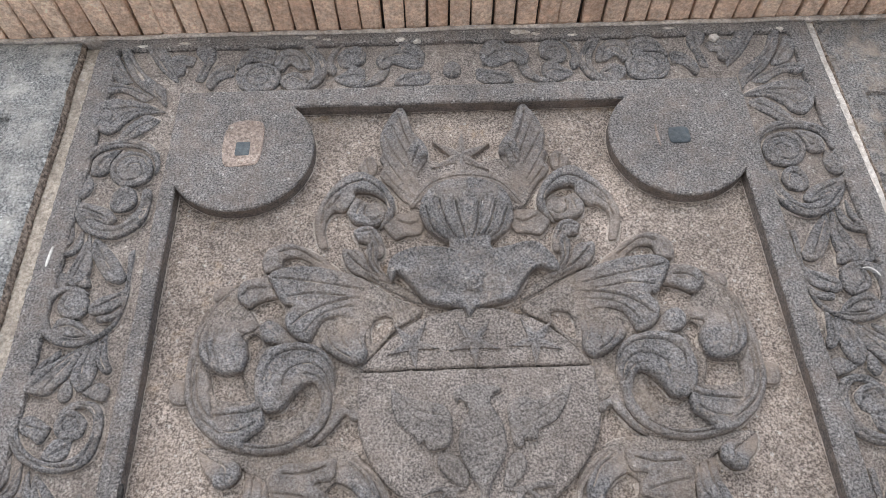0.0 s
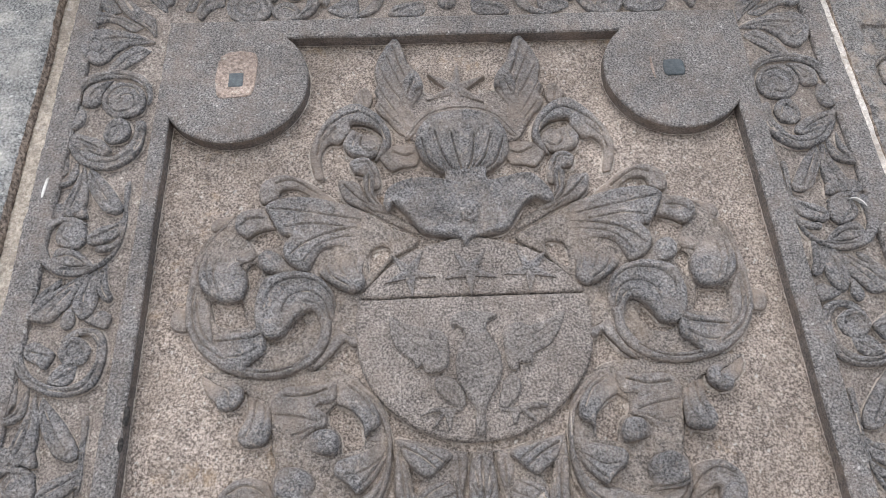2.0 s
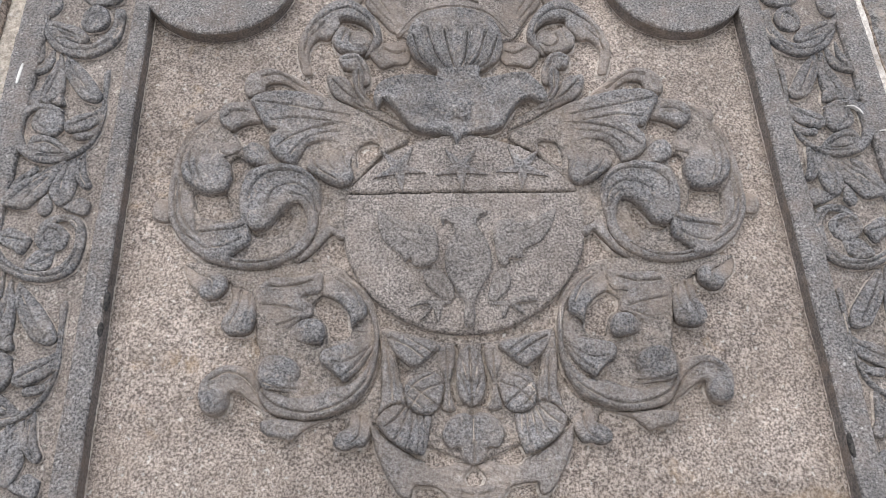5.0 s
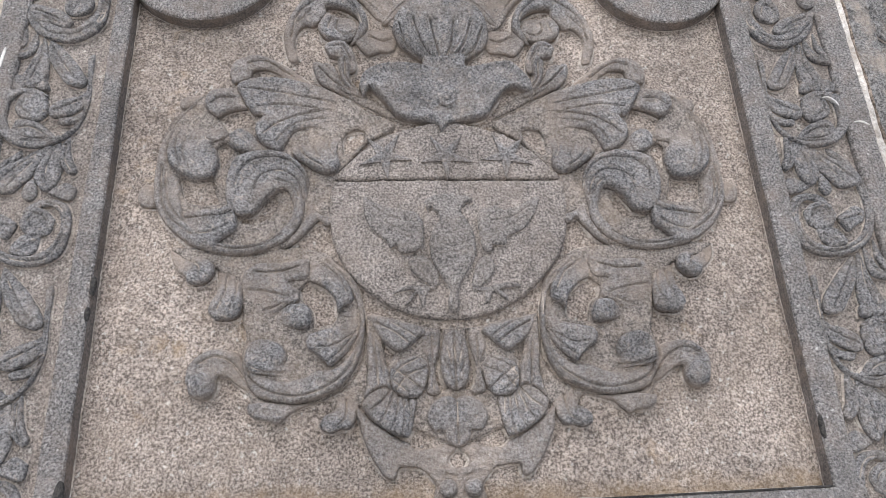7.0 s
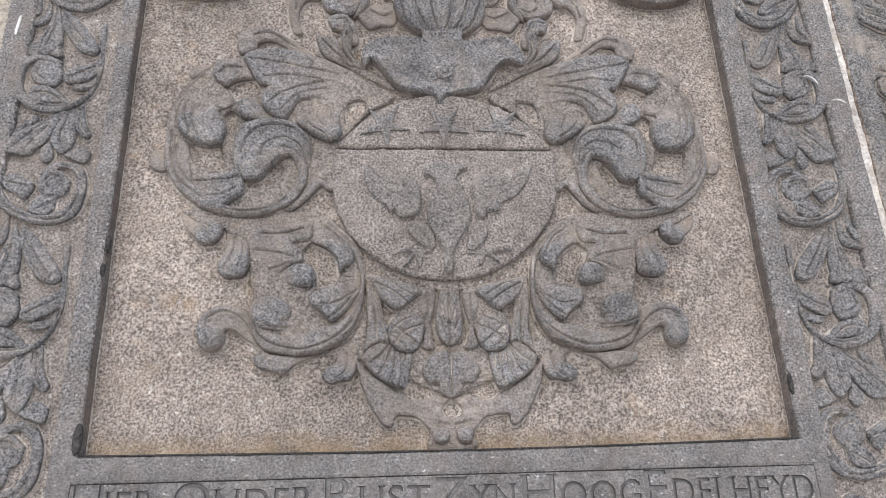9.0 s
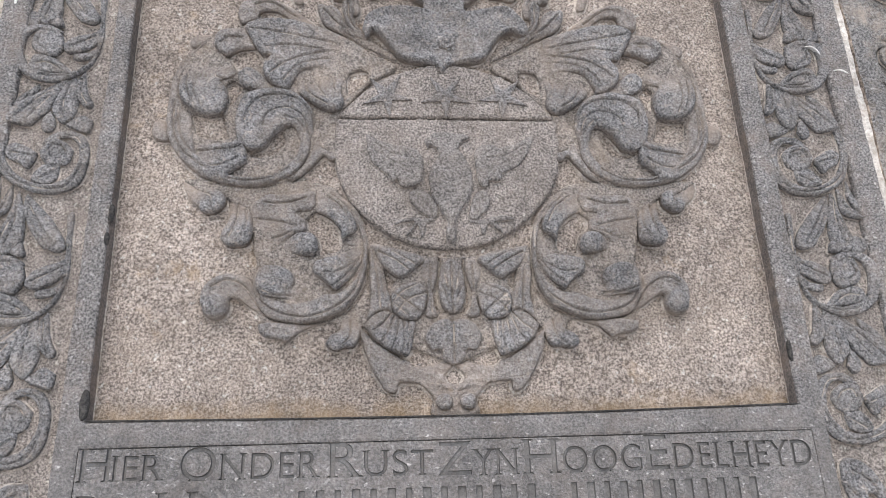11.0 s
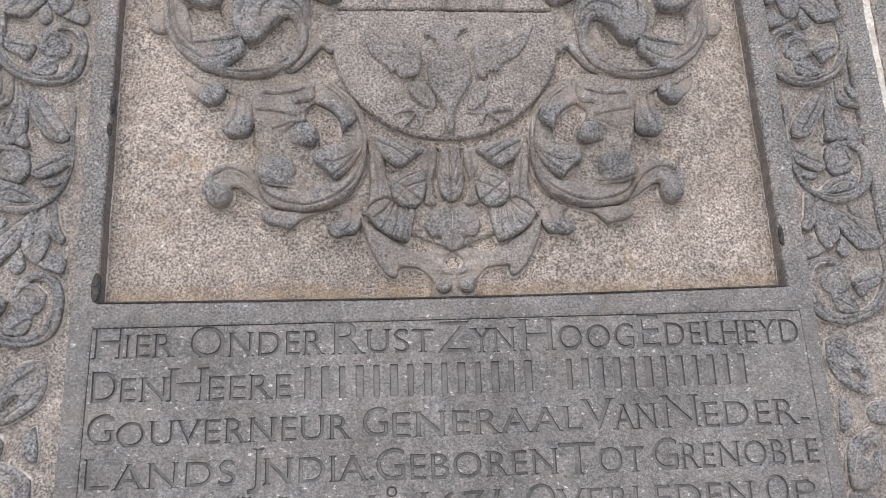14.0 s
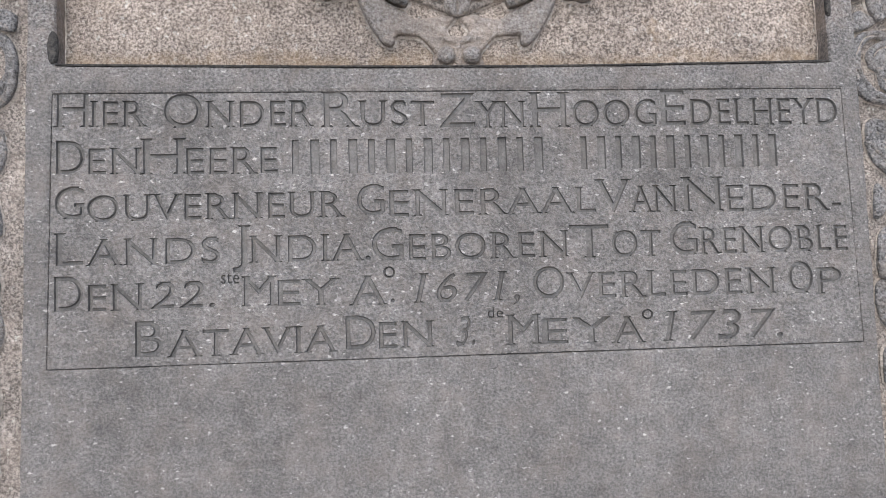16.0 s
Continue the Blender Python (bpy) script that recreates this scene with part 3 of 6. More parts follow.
        for r in rings:
            # flanks cut back under the edge, and the dust along their foot
            m = len(r)
            top = verts[start:start + m]
            out = np.array(inset([tuple(p) for p in r], -1.0)) - r
            tall = (base - top[:, 1])[:, None]
            e = np.array([(0.1 if flat else -0.2 if mode == "n" else 0.25 if mode in "bt" else 0.5) + noise.noise(Vector((float(x) * 32, seed * 0.31, float(z) * 32))) for x, z in r])
            k = len(verts)
            for ring, yy in ((r - out * np.minimum(0.0005 if flat else 0.0035, 0.28 * tall), base - 0.3 * tall[:, 0]), (r - out * np.minimum(0.002, 0.12 * tall), np.full(m, base + 0.004)), (r - out * 0.001, np.full(m, base - 0.0022)), (r + out * np.maximum(0.0003, 0.0042 * e)[:, None], np.full(m, base - 0.0003))):
                verts = np.vstack([verts, np.stack([ring[:, 0], yy, ring[:, 1]], 1)])
            for i in range(m):
                j = (i + 1) % m
                faces += [(start + i, k + i, k + j, start + j), (k + i, k + m + i, k + m + j, k + j), (k + 2 * m + i, k + 3 * m + i, k + 3 * m + j, k + 2 * m + j)]
                mats += [0, 0, 1]
            start += m
        me = mesh_of(name, verts, faces)
        me.materials.append(mat)
        me.materials.append(M_FINE_DUST)
        me.polygons.foreach_set("material_index", mats)
        me.flip_normals()
        part(name, me, None, tomb)
        if mode == "b" and drop == 0 and copy == 0:
            # the same border pattern runs up the edges of the two stones beside it
            for sign, shift, skin, owner in ((-1, -1.55, M_NEIGHBOUR, west), (1, 1.436, M_NEIGHBOUR_DARK, east)):
                other = me.copy()
                other.transform(Matrix.Translation((shift, 0, 0)) @ Matrix.Diagonal((sign, 1, 1, 1)))
                if sign < 0:
                    other.flip_normals()
                other.materials[0] = skin
                part(name, other, None, owner)


# shield, its upper field, stars and eagle
form("shield_chief", 0.0132, 0.0132, (0.0, 1.82), (0.0, 1.93), [(-0.178, 1.822), (-0.168, 1.838), (-0.13, 1.876), (-0.085, 1.905), (0.0, 1.925), (0.085, 1.905), (0.13, 1.876), (0.168, 1.838), (0.179, 1.822), (0.172, 1.821), (0.09, 1.8215), (0.0, 1.822), (-0.09, 1.8215), (-0.17, 1.821)], mode="n0")
form("shield", 0.0134, 0.0134, (0.0, 1.6), (0.0, 1.82), [(-0.18, 1.8188), (-0.1825, 1.795), (-0.182, 1.77), (-0.176, 1.72), (-0.148, 1.665), (-0.1, 1.623), (-0.05, 1.602), (0.0, 1.597), (0.05, 1.604), (0.1, 1.628), (0.145, 1.67), (0.174, 1.72), (0.181, 1.77), (0.182, 1.795), (0.18, 1.8188), (0.174, 1.8203), (0.09, 1.8207), (0.0, 1.8211), (-0.09, 1.8207), (-0.173, 1.8203)], mode="n0")
for sx in (-0.098, -0.002, 0.094):
    star(sx, 1.862, 0.042, 0.0146, 0.0062, M_LEAF, tomb, radians(180 + (-6 if sx < -0.05 else 6 if sx > 0.05 else 0)), 5)
star(-0.007, 2.228, 0.06, GROUND - 0.003, 0.012, M_LEAF, tomb, radians(4))

# wreath over the helmet, flower on the collar
ribbon("helmet_wreath", GROUND, 0.0125, 1, [(-0.1, 2.12, 0.005), (-0.06, 2.168, 0.012), (-0.002, 2.182, 0.015), (0.056, 2.168, 0.012), (0.096, 2.12, 0.005)], None, M_LEAF, tomb, 720)
mound("collar_flower", oval(-0.004, 1.972, 0.02, 0.022), 0.0115, 0.006, 0.6, M_LEAF, tomb)
for i in range(5):
    a = 2 * math.pi * i / 5 + 1.57
    mound("petal", oval(-0.004 + 0.022 * math.cos(a), 1.972 + 0.024 * math.sin(a), 0.008, 0.008, 8), 0.011, 0.004, 0.6, M_LEAF, tomb)

# knobs at the tail ends and the foot
for sgn in (-1, 1):
    mound("scroll_knob", oval(-0.002 + sgn * 0.346, 1.511, 0.019, 0.02), GROUND, 0.027, 0.8, M_LEAF, tomb)
    mound("foot_knob", oval(-0.001 + sgn * 0.017, 1.368, 0.012, 0.012), GROUND, 0.018, 0.4, M_LEAF, tomb)

# beds of the mantling, pierced where the ground shows through
form("bed", 0.009, 0.009, (-0.170, 1.939), (-0.423, 1.839), [(-0.081, 1.926), (-0.125, 1.947), (-0.171, 1.978), (-0.212, 1.996), (-0.258, 2.006), (-0.307, 2.005), (-0.346, 1.993), (-0.385, 1.977), (-0.413, 1.952), (-0.434, 1.921), (-0.445, 1.876), (-0.447, 1.834), (-0.443, 1.791), (-0.427, 1.759), (-0.404, 1.734), (-0.374, 1.713), (-0.341, 1.702), (-0.304, 1.699), (-0.272, 1.705), (-0.248, 1.712), (-0.225, 1.732), (-0.201, 1.767), (-0.177, 1.746), (-0.176, 1.789), (-0.170, 1.829), (-0.147, 1.862), (-0.121, 1.892), (-0.090, 1.910)], holes=[[(-0.363, 1.941), (-0.350, 1.948), (-0.333, 1.955), (-0.318, 1.957), (-0.305, 1.943), (-0.305, 1.923), (-0.317, 1.917), (-0.330, 1.917), (-0.341, 1.909), (-0.352, 1.923)], [(-0.357, 1.880), (-0.347, 1.889), (-0.338, 1.882), (-0.331, 1.876), (-0.338, 1.862), (-0.346, 1.846), (-0.352, 1.845), (-0.354, 1.864)], [(-0.407, 1.825), (-0.383, 1.821), (-0.360, 1.824), (-0.355, 1.804), (-0.348, 1.785), (-0.367, 1.783), (-0.384, 1.784), (-0.399, 1.793)], [(-0.314, 1.756), (-0.294, 1.766), (-0.280, 1.781), (-0.268, 1.794), (-0.260, 1.786), (-0.263, 1.773), (-0.277, 1.758), (-0.295, 1.750)], [(-0.164, 1.894), (-0.156, 1.908), (-0.139, 1.913), (-0.128, 1.906), (-0.135, 1.889), (-0.149, 1.873), (-0.162, 1.868)]])
form("bed", 0.009, 0.009, (-0.262, 1.655), (-0.193, 1.500), [(-0.302, 1.673), (-0.283, 1.687), (-0.247, 1.692), (-0.199, 1.705), (-0.170, 1.689), (-0.147, 1.666), (-0.132, 1.628), (-0.128, 1.594), (-0.132, 1.554), (-0.146, 1.521), (-0.162, 1.501), (-0.196, 1.488), (-0.226, 1.483), (-0.253, 1.487), (-0.277, 1.497), (-0.292, 1.520), (-0.298, 1.553), (-0.293, 1.577), (-0.300, 1.606), (-0.304, 1.643)], holes=[[(-0.207, 1.659), (-0.186, 1.651), (-0.173, 1.637), (-0.166, 1.615), (-0.171, 1.597), (-0.189, 1.592), (-0.200, 1.591), (-0.200, 1.603), (-0.206, 1.620), (-0.220, 1.632), (-0.222, 1.648)]])
form("bed", 0.011, 0.009, (-0.085, 1.601), (-0.056, 1.459), [(-0.126, 1.602), (-0.085, 1.600), (-0.049, 1.589), (-0.005, 1.583), (0.006, 1.583), (0.001, 1.488), (-0.002, 1.424), (-0.019, 1.428), (-0.041, 1.436), (-0.060, 1.444), (-0.086, 1.441), (-0.120, 1.464), (-0.128, 1.491), (-0.117, 1.506), (-0.120, 1.553)], holes=[[(-0.023, 1.580), (-0.018, 1.582), (-0.017, 1.546), (-0.011, 1.507), (-0.018, 1.498), (-0.029, 1.500), (-0.031, 1.530), (-0.026, 1.554)], [(-0.103, 1.566), (-0.093, 1.558), (-0.085, 1.553), (-0.092, 1.539), (-0.098, 1.531), (-0.100, 1.548)]])
form("bed", 0.007, 0.007, (-0.385, 1.709), (-0.248, 1.698), [(-0.410, 1.713), (-0.374, 1.714), (-0.329, 1.703), (-0.288, 1.703), (-0.248, 1.714), (-0.199, 1.707), (-0.174, 1.693), (-0.210, 1.682), (-0.247, 1.681), (-0.286, 1.664), (-0.299, 1.618), (-0.305, 1.639), (-0.314, 1.665), (-0.334, 1.674), (-0.345, 1.682), (-0.365, 1.683), (-0.388, 1.696)])
form("bed", 0.006, 0.006, (-0.275, 1.488), (-0.192, 1.478), [(-0.290, 1.511), (-0.268, 1.492), (-0.226, 1.482), (-0.192, 1.487), (-0.155, 1.504), (-0.132, 1.538), (-0.128, 1.570), (-0.123, 1.537), (-0.126, 1.491), (-0.136, 1.476), (-0.155, 1.488), (-0.169, 1.471), (-0.181, 1.486), (-0.215, 1.480), (-0.237, 1.468), (-0.259, 1.474), (-0.278, 1.480)])
form("bed", 0.007, 0.007, (-0.171, 1.971), (-0.308, 2.024), [(-0.081, 1.934), (-0.126, 1.955), (-0.171, 1.987), (-0.208, 2.025), (-0.216, 2.034), (-0.200, 2.038), (-0.153, 2.003), (-0.135, 1.982), (-0.089, 1.950)])
# upper mantling: the long outer scroll, then the leaves that lie on it
form("scroll", 0.011, 0.017, (-0.430, 1.908), (-0.345, 1.709), [(-0.351, 1.989), (-0.380, 1.972), (-0.404, 1.947), (-0.421, 1.923), (-0.430, 1.898), (-0.431, 1.870), (-0.423, 1.842), (-0.408, 1.821), (-0.403, 1.791), (-0.397, 1.765), (-0.381, 1.743), (-0.355, 1.727), (-0.330, 1.717), (-0.301, 1.716), (-0.275, 1.722), (-0.250, 1.742), (-0.237, 1.766), (-0.235, 1.794), (-0.220, 1.788), (-0.222, 1.754), (-0.239, 1.727), (-0.268, 1.708), (-0.304, 1.700), (-0.341, 1.703), (-0.374, 1.713), (-0.404, 1.734), (-0.427, 1.759), (-0.443, 1.791), (-0.447, 1.834), (-0.445, 1.876), (-0.434, 1.921), (-0.413, 1.952), (-0.385, 1.977), (-0.360, 1.991)], [(-0.436, 1.848), (-0.432, 1.796), (-0.414, 1.759), (-0.375, 1.729), (-0.329, 1.710), (-0.285, 1.713), (-0.251, 1.732)], [(-0.429, 1.839), (-0.425, 1.800), (-0.407, 1.765), (-0.372, 1.740)], [(-0.368, 1.980), (-0.401, 1.959), (-0.424, 1.930), (-0.437, 1.893)])
form("leaf", 0.004, 0.021, (-0.107, 1.923), (-0.299, 1.949), [(-0.081, 1.928), (-0.126, 1.948), (-0.171, 1.979), (-0.212, 1.996), (-0.258, 2.005), (-0.307, 2.005), (-0.334, 1.991), (-0.324, 1.968), (-0.315, 1.951), (-0.303, 1.936), (-0.291, 1.933), (-0.301, 1.916), (-0.296, 1.894), (-0.278, 1.876), (-0.258, 1.871), (-0.247, 1.894), (-0.236, 1.908), (-0.205, 1.914), (-0.171, 1.897), (-0.159, 1.907), (-0.134, 1.912), (-0.112, 1.901), (-0.090, 1.914)], [(-0.089, 1.926), (-0.134, 1.939), (-0.188, 1.947), (-0.237, 1.935), (-0.271, 1.916), (-0.287, 1.899)], [(-0.116, 1.939), (-0.171, 1.960), (-0.234, 1.972), (-0.297, 1.981), (-0.322, 1.983)], [(-0.134, 1.924), (-0.188, 1.933), (-0.223, 1.926), (-0.249, 1.910), (-0.265, 1.887)], [(-0.206, 1.951), (-0.260, 1.955), (-0.299, 1.949)])
form("leaf", 0.012, 0.021, (-0.323, 1.975), (-0.376, 1.949), [(-0.333, 1.990), (-0.355, 1.989), (-0.375, 1.979), (-0.382, 1.962), (-0.378, 1.947), (-0.361, 1.934), (-0.345, 1.943), (-0.326, 1.950), (-0.315, 1.952), (-0.324, 1.970)], [(-0.336, 1.970), (-0.358, 1.968), (-0.371, 1.953)])
form("leaf", 0.007, 0.025, (-0.390, 1.938), (-0.380, 1.829), [(-0.360, 1.934), (-0.380, 1.942), (-0.401, 1.944), (-0.418, 1.931), (-0.428, 1.906), (-0.432, 1.876), (-0.427, 1.853), (-0.417, 1.839), (-0.401, 1.828), (-0.380, 1.821), (-0.360, 1.825), (-0.353, 1.838), (-0.352, 1.858), (-0.358, 1.875), (-0.366, 1.887), (-0.348, 1.893), (-0.342, 1.905), (-0.353, 1.925)], [(-0.401, 1.939), (-0.417, 1.912), (-0.419, 1.876), (-0.406, 1.841)], [(-0.384, 1.932), (-0.404, 1.906), (-0.407, 1.868), (-0.391, 1.833)], [(-0.373, 1.918), (-0.376, 1.897), (-0.367, 1.891)])
form("leaf", 0.010, 0.023, (-0.282, 1.875), (-0.330, 1.892), [(-0.339, 1.897), (-0.328, 1.909), (-0.312, 1.907), (-0.299, 1.897), (-0.288, 1.885), (-0.275, 1.875), (-0.283, 1.870), (-0.307, 1.868), (-0.325, 1.871), (-0.336, 1.881)])
form("leaf", 0.006, 0.024, (-0.205, 1.910), (-0.190, 1.837), [(-0.236, 1.908), (-0.243, 1.887), (-0.244, 1.871), (-0.236, 1.859), (-0.220, 1.846), (-0.203, 1.835), (-0.185, 1.830), (-0.172, 1.836), (-0.167, 1.850), (-0.172, 1.869), (-0.169, 1.887), (-0.164, 1.897), (-0.171, 1.901), (-0.205, 1.914)], [(-0.227, 1.903), (-0.230, 1.879), (-0.216, 1.856), (-0.193, 1.840)], [(-0.183, 1.897), (-0.184, 1.879), (-0.176, 1.857)], [(-0.205, 1.906), (-0.210, 1.882), (-0.199, 1.859)])
form("leaf", 0.007, 0.025, (-0.256, 1.712), (-0.314, 1.786), [(-0.213, 1.813), (-0.219, 1.835), (-0.240, 1.860), (-0.271, 1.870), (-0.307, 1.868), (-0.327, 1.857), (-0.336, 1.833), (-0.338, 1.805), (-0.334, 1.781), (-0.325, 1.767), (-0.312, 1.760), (-0.292, 1.764), (-0.282, 1.779), (-0.268, 1.794), (-0.249, 1.803), (-0.240, 1.790), (-0.238, 1.768), (-0.250, 1.745), (-0.272, 1.722), (-0.293, 1.708), (-0.264, 1.708), (-0.239, 1.725), (-0.224, 1.752), (-0.216, 1.785)], [(-0.213, 1.799), (-0.221, 1.826), (-0.244, 1.849), (-0.274, 1.856), (-0.302, 1.850), (-0.318, 1.832), (-0.322, 1.809)], [(-0.222, 1.790), (-0.230, 1.816), (-0.250, 1.832), (-0.273, 1.832), (-0.289, 1.821), (-0.294, 1.802)], [(-0.229, 1.771), (-0.229, 1.794), (-0.243, 1.813), (-0.262, 1.817)], [(-0.297, 1.708), (-0.257, 1.725), (-0.234, 1.757)])
form("leaf", 0.008, 0.025, (-0.415, 1.768), (-0.323, 1.753), [(-0.431, 1.784), (-0.409, 1.772), (-0.379, 1.774), (-0.344, 1.774), (-0.328, 1.780), (-0.318, 1.762), (-0.317, 1.740), (-0.330, 1.729), (-0.341, 1.719), (-0.347, 1.708), (-0.378, 1.715), (-0.408, 1.736), (-0.427, 1.759)], [(-0.414, 1.759), (-0.382, 1.761), (-0.341, 1.761), (-0.325, 1.766)], [(-0.388, 1.736), (-0.355, 1.734), (-0.328, 1.744)])
form("leaf", 0.005, 0.015, (-0.215, 1.808), (-0.183, 1.749), [(-0.211, 1.799), (-0.204, 1.774), (-0.193, 1.765), (-0.177, 1.759), (-0.177, 1.746), (-0.189, 1.746), (-0.198, 1.754), (-0.212, 1.738), (-0.231, 1.719), (-0.248, 1.710), (-0.236, 1.729), (-0.220, 1.756), (-0.214, 1.785)])
form("leaf", 0.004, 0.011, (-0.441, 1.810), (-0.462, 1.787), [(-0.440, 1.812), (-0.457, 1.820), (-0.467, 1.810), (-0.467, 1.792), (-0.458, 1.780), (-0.438, 1.782)])
form("leaf", 0.004, 0.012, (-0.392, 1.975), (-0.419, 1.953), [(-0.385, 1.982), (-0.406, 1.978), (-0.420, 1.970), (-0.422, 1.957), (-0.415, 1.948), (-0.404, 1.953), (-0.392, 1.962)])
form("leaf", 0.004, 0.016, (-0.226, 2.003), (-0.342, 2.018), [(-0.316, 2.003), (-0.340, 1.998), (-0.348, 2.018), (-0.343, 2.037), (-0.328, 2.048), (-0.301, 2.054), (-0.264, 2.038), (-0.235, 2.016), (-0.217, 1.997), (-0.258, 2.005), (-0.265, 2.014), (-0.286, 2.025), (-0.304, 2.025), (-0.311, 2.020)], [(-0.318, 2.035), (-0.291, 2.041), (-0.249, 2.016)])
form("leaf", 0.005, 0.018, (-0.139, 1.969), (-0.208, 2.030), [(-0.216, 2.031), (-0.209, 2.039), (-0.190, 2.028), (-0.171, 2.009), (-0.153, 1.987), (-0.130, 1.962), (-0.171, 1.982), (-0.194, 1.992), (-0.209, 2.007)], [(-0.204, 2.025), (-0.180, 2.001), (-0.148, 1.975)])
# lower mantling
form("scroll", 0.011, 0.018, (-0.265, 1.573), (-0.193, 1.500), [(-0.194, 1.703), (-0.166, 1.683), (-0.144, 1.660), (-0.132, 1.626), (-0.128, 1.594), (-0.132, 1.554), (-0.146, 1.522), (-0.162, 1.503), (-0.194, 1.488), (-0.226, 1.483), (-0.253, 1.487), (-0.277, 1.497), (-0.292, 1.520), (-0.297, 1.546), (-0.294, 1.565), (-0.283, 1.573), (-0.268, 1.574), (-0.281, 1.559), (-0.281, 1.541), (-0.273, 1.526), (-0.246, 1.515), (-0.216, 1.517), (-0.194, 1.527), (-0.172, 1.529), (-0.151, 1.546), (-0.138, 1.570), (-0.135, 1.603), (-0.144, 1.632), (-0.160, 1.662), (-0.180, 1.685)], [(-0.289, 1.541), (-0.281, 1.516), (-0.253, 1.499), (-0.215, 1.493), (-0.178, 1.505), (-0.149, 1.530), (-0.134, 1.570)], [(-0.132, 1.602), (-0.137, 1.636), (-0.156, 1.666)])
form("leaf", 0.010, 0.025, (-0.198, 1.689), (-0.157, 1.620), [(-0.207, 1.693), (-0.194, 1.693), (-0.174, 1.681), (-0.155, 1.659), (-0.145, 1.636), (-0.146, 1.624), (-0.160, 1.615), (-0.166, 1.607), (-0.169, 1.624), (-0.178, 1.639), (-0.193, 1.652), (-0.208, 1.659), (-0.210, 1.673)], [(-0.194, 1.687), (-0.169, 1.666), (-0.153, 1.636)])
form("leaf", 0.009, 0.025, (-0.140, 1.611), (-0.206, 1.566), [(-0.166, 1.606), (-0.155, 1.615), (-0.144, 1.625), (-0.135, 1.613), (-0.133, 1.590), (-0.140, 1.570), (-0.155, 1.549), (-0.174, 1.532), (-0.183, 1.539), (-0.196, 1.549), (-0.206, 1.557), (-0.210, 1.568), (-0.203, 1.579), (-0.184, 1.585), (-0.164, 1.591), (-0.153, 1.601)], [(-0.137, 1.588), (-0.159, 1.556), (-0.177, 1.539)], [(-0.146, 1.578), (-0.171, 1.561), (-0.193, 1.558)])
form("leaf", 0.008, 0.022, (-0.220, 1.528), (-0.260, 1.560), [(-0.293, 1.542), (-0.290, 1.563), (-0.277, 1.573), (-0.257, 1.571), (-0.241, 1.562), (-0.234, 1.547), (-0.238, 1.534), (-0.225, 1.540), (-0.208, 1.535), (-0.216, 1.523), (-0.235, 1.518), (-0.262, 1.523), (-0.279, 1.525), (-0.287, 1.530)], [(-0.285, 1.534), (-0.266, 1.527), (-0.235, 1.525)])
form("leaf", 0.010, 0.026, (-0.251, 1.595), (-0.220, 1.608), [(-0.261, 1.600), (-0.244, 1.617), (-0.228, 1.623), (-0.212, 1.621), (-0.203, 1.609), (-0.203, 1.595), (-0.210, 1.586), (-0.231, 1.588), (-0.249, 1.593)])
form("leaf", 0.005, 0.015, (-0.289, 1.585), (-0.237, 1.638), [(-0.306, 1.665), (-0.295, 1.680), (-0.279, 1.688), (-0.247, 1.688), (-0.211, 1.693), (-0.209, 1.672), (-0.216, 1.660), (-0.236, 1.657), (-0.224, 1.645), (-0.221, 1.629), (-0.231, 1.623), (-0.245, 1.617), (-0.262, 1.599), (-0.276, 1.581), (-0.284, 1.571), (-0.294, 1.589), (-0.301, 1.618), (-0.303, 1.643)], [(-0.286, 1.673), (-0.254, 1.672), (-0.223, 1.681)], [(-0.293, 1.647), (-0.265, 1.643), (-0.235, 1.634)], [(-0.291, 1.618), (-0.267, 1.617), (-0.244, 1.625)])
form("leaf", 0.004, 0.024, (-0.327, 1.678), (-0.329, 1.611), [(-0.339, 1.682), (-0.315, 1.676), (-0.305, 1.656), (-0.301, 1.631), (-0.302, 1.612), (-0.310, 1.603), (-0.325, 1.601), (-0.338, 1.602), (-0.347, 1.613), (-0.346, 1.625), (-0.340, 1.641), (-0.339, 1.661)], [(-0.326, 1.669), (-0.327, 1.639), (-0.334, 1.615)], [(-0.314, 1.665), (-0.310, 1.635), (-0.316, 1.614)])
form("leaf", 0.004, 0.023, (-0.393, 1.700), (-0.361, 1.661), [(-0.409, 1.711), (-0.377, 1.706), (-0.348, 1.689), (-0.343, 1.674), (-0.349, 1.663), (-0.361, 1.654), (-0.377, 1.656), (-0.386, 1.668), (-0.399, 1.679), (-0.408, 1.695)], [(-0.384, 1.696), (-0.367, 1.683), (-0.364, 1.664)])
form("scroll", 0.006, 0.018, (-0.291, 1.503), (-0.352, 1.520), [(-0.369, 1.537), (-0.356, 1.551), (-0.341, 1.560), (-0.322, 1.560), (-0.302, 1.554), (-0.292, 1.535), (-0.284, 1.514), (-0.273, 1.493), (-0.295, 1.506), (-0.315, 1.520), (-0.328, 1.522), (-0.328, 1.507), (-0.335, 1.496), (-0.350, 1.492), (-0.361, 1.500), (-0.370, 1.516)], [(-0.354, 1.539), (-0.332, 1.549), (-0.309, 1.540), (-0.288, 1.514)])
form("leaf", 0.004, 0.018, (-0.192, 1.487), (-0.255, 1.465), [(-0.285, 1.483), (-0.267, 1.486), (-0.249, 1.485), (-0.213, 1.484), (-0.177, 1.489), (-0.217, 1.476), (-0.233, 1.464), (-0.243, 1.456), (-0.258, 1.461), (-0.274, 1.464), (-0.283, 1.471)])
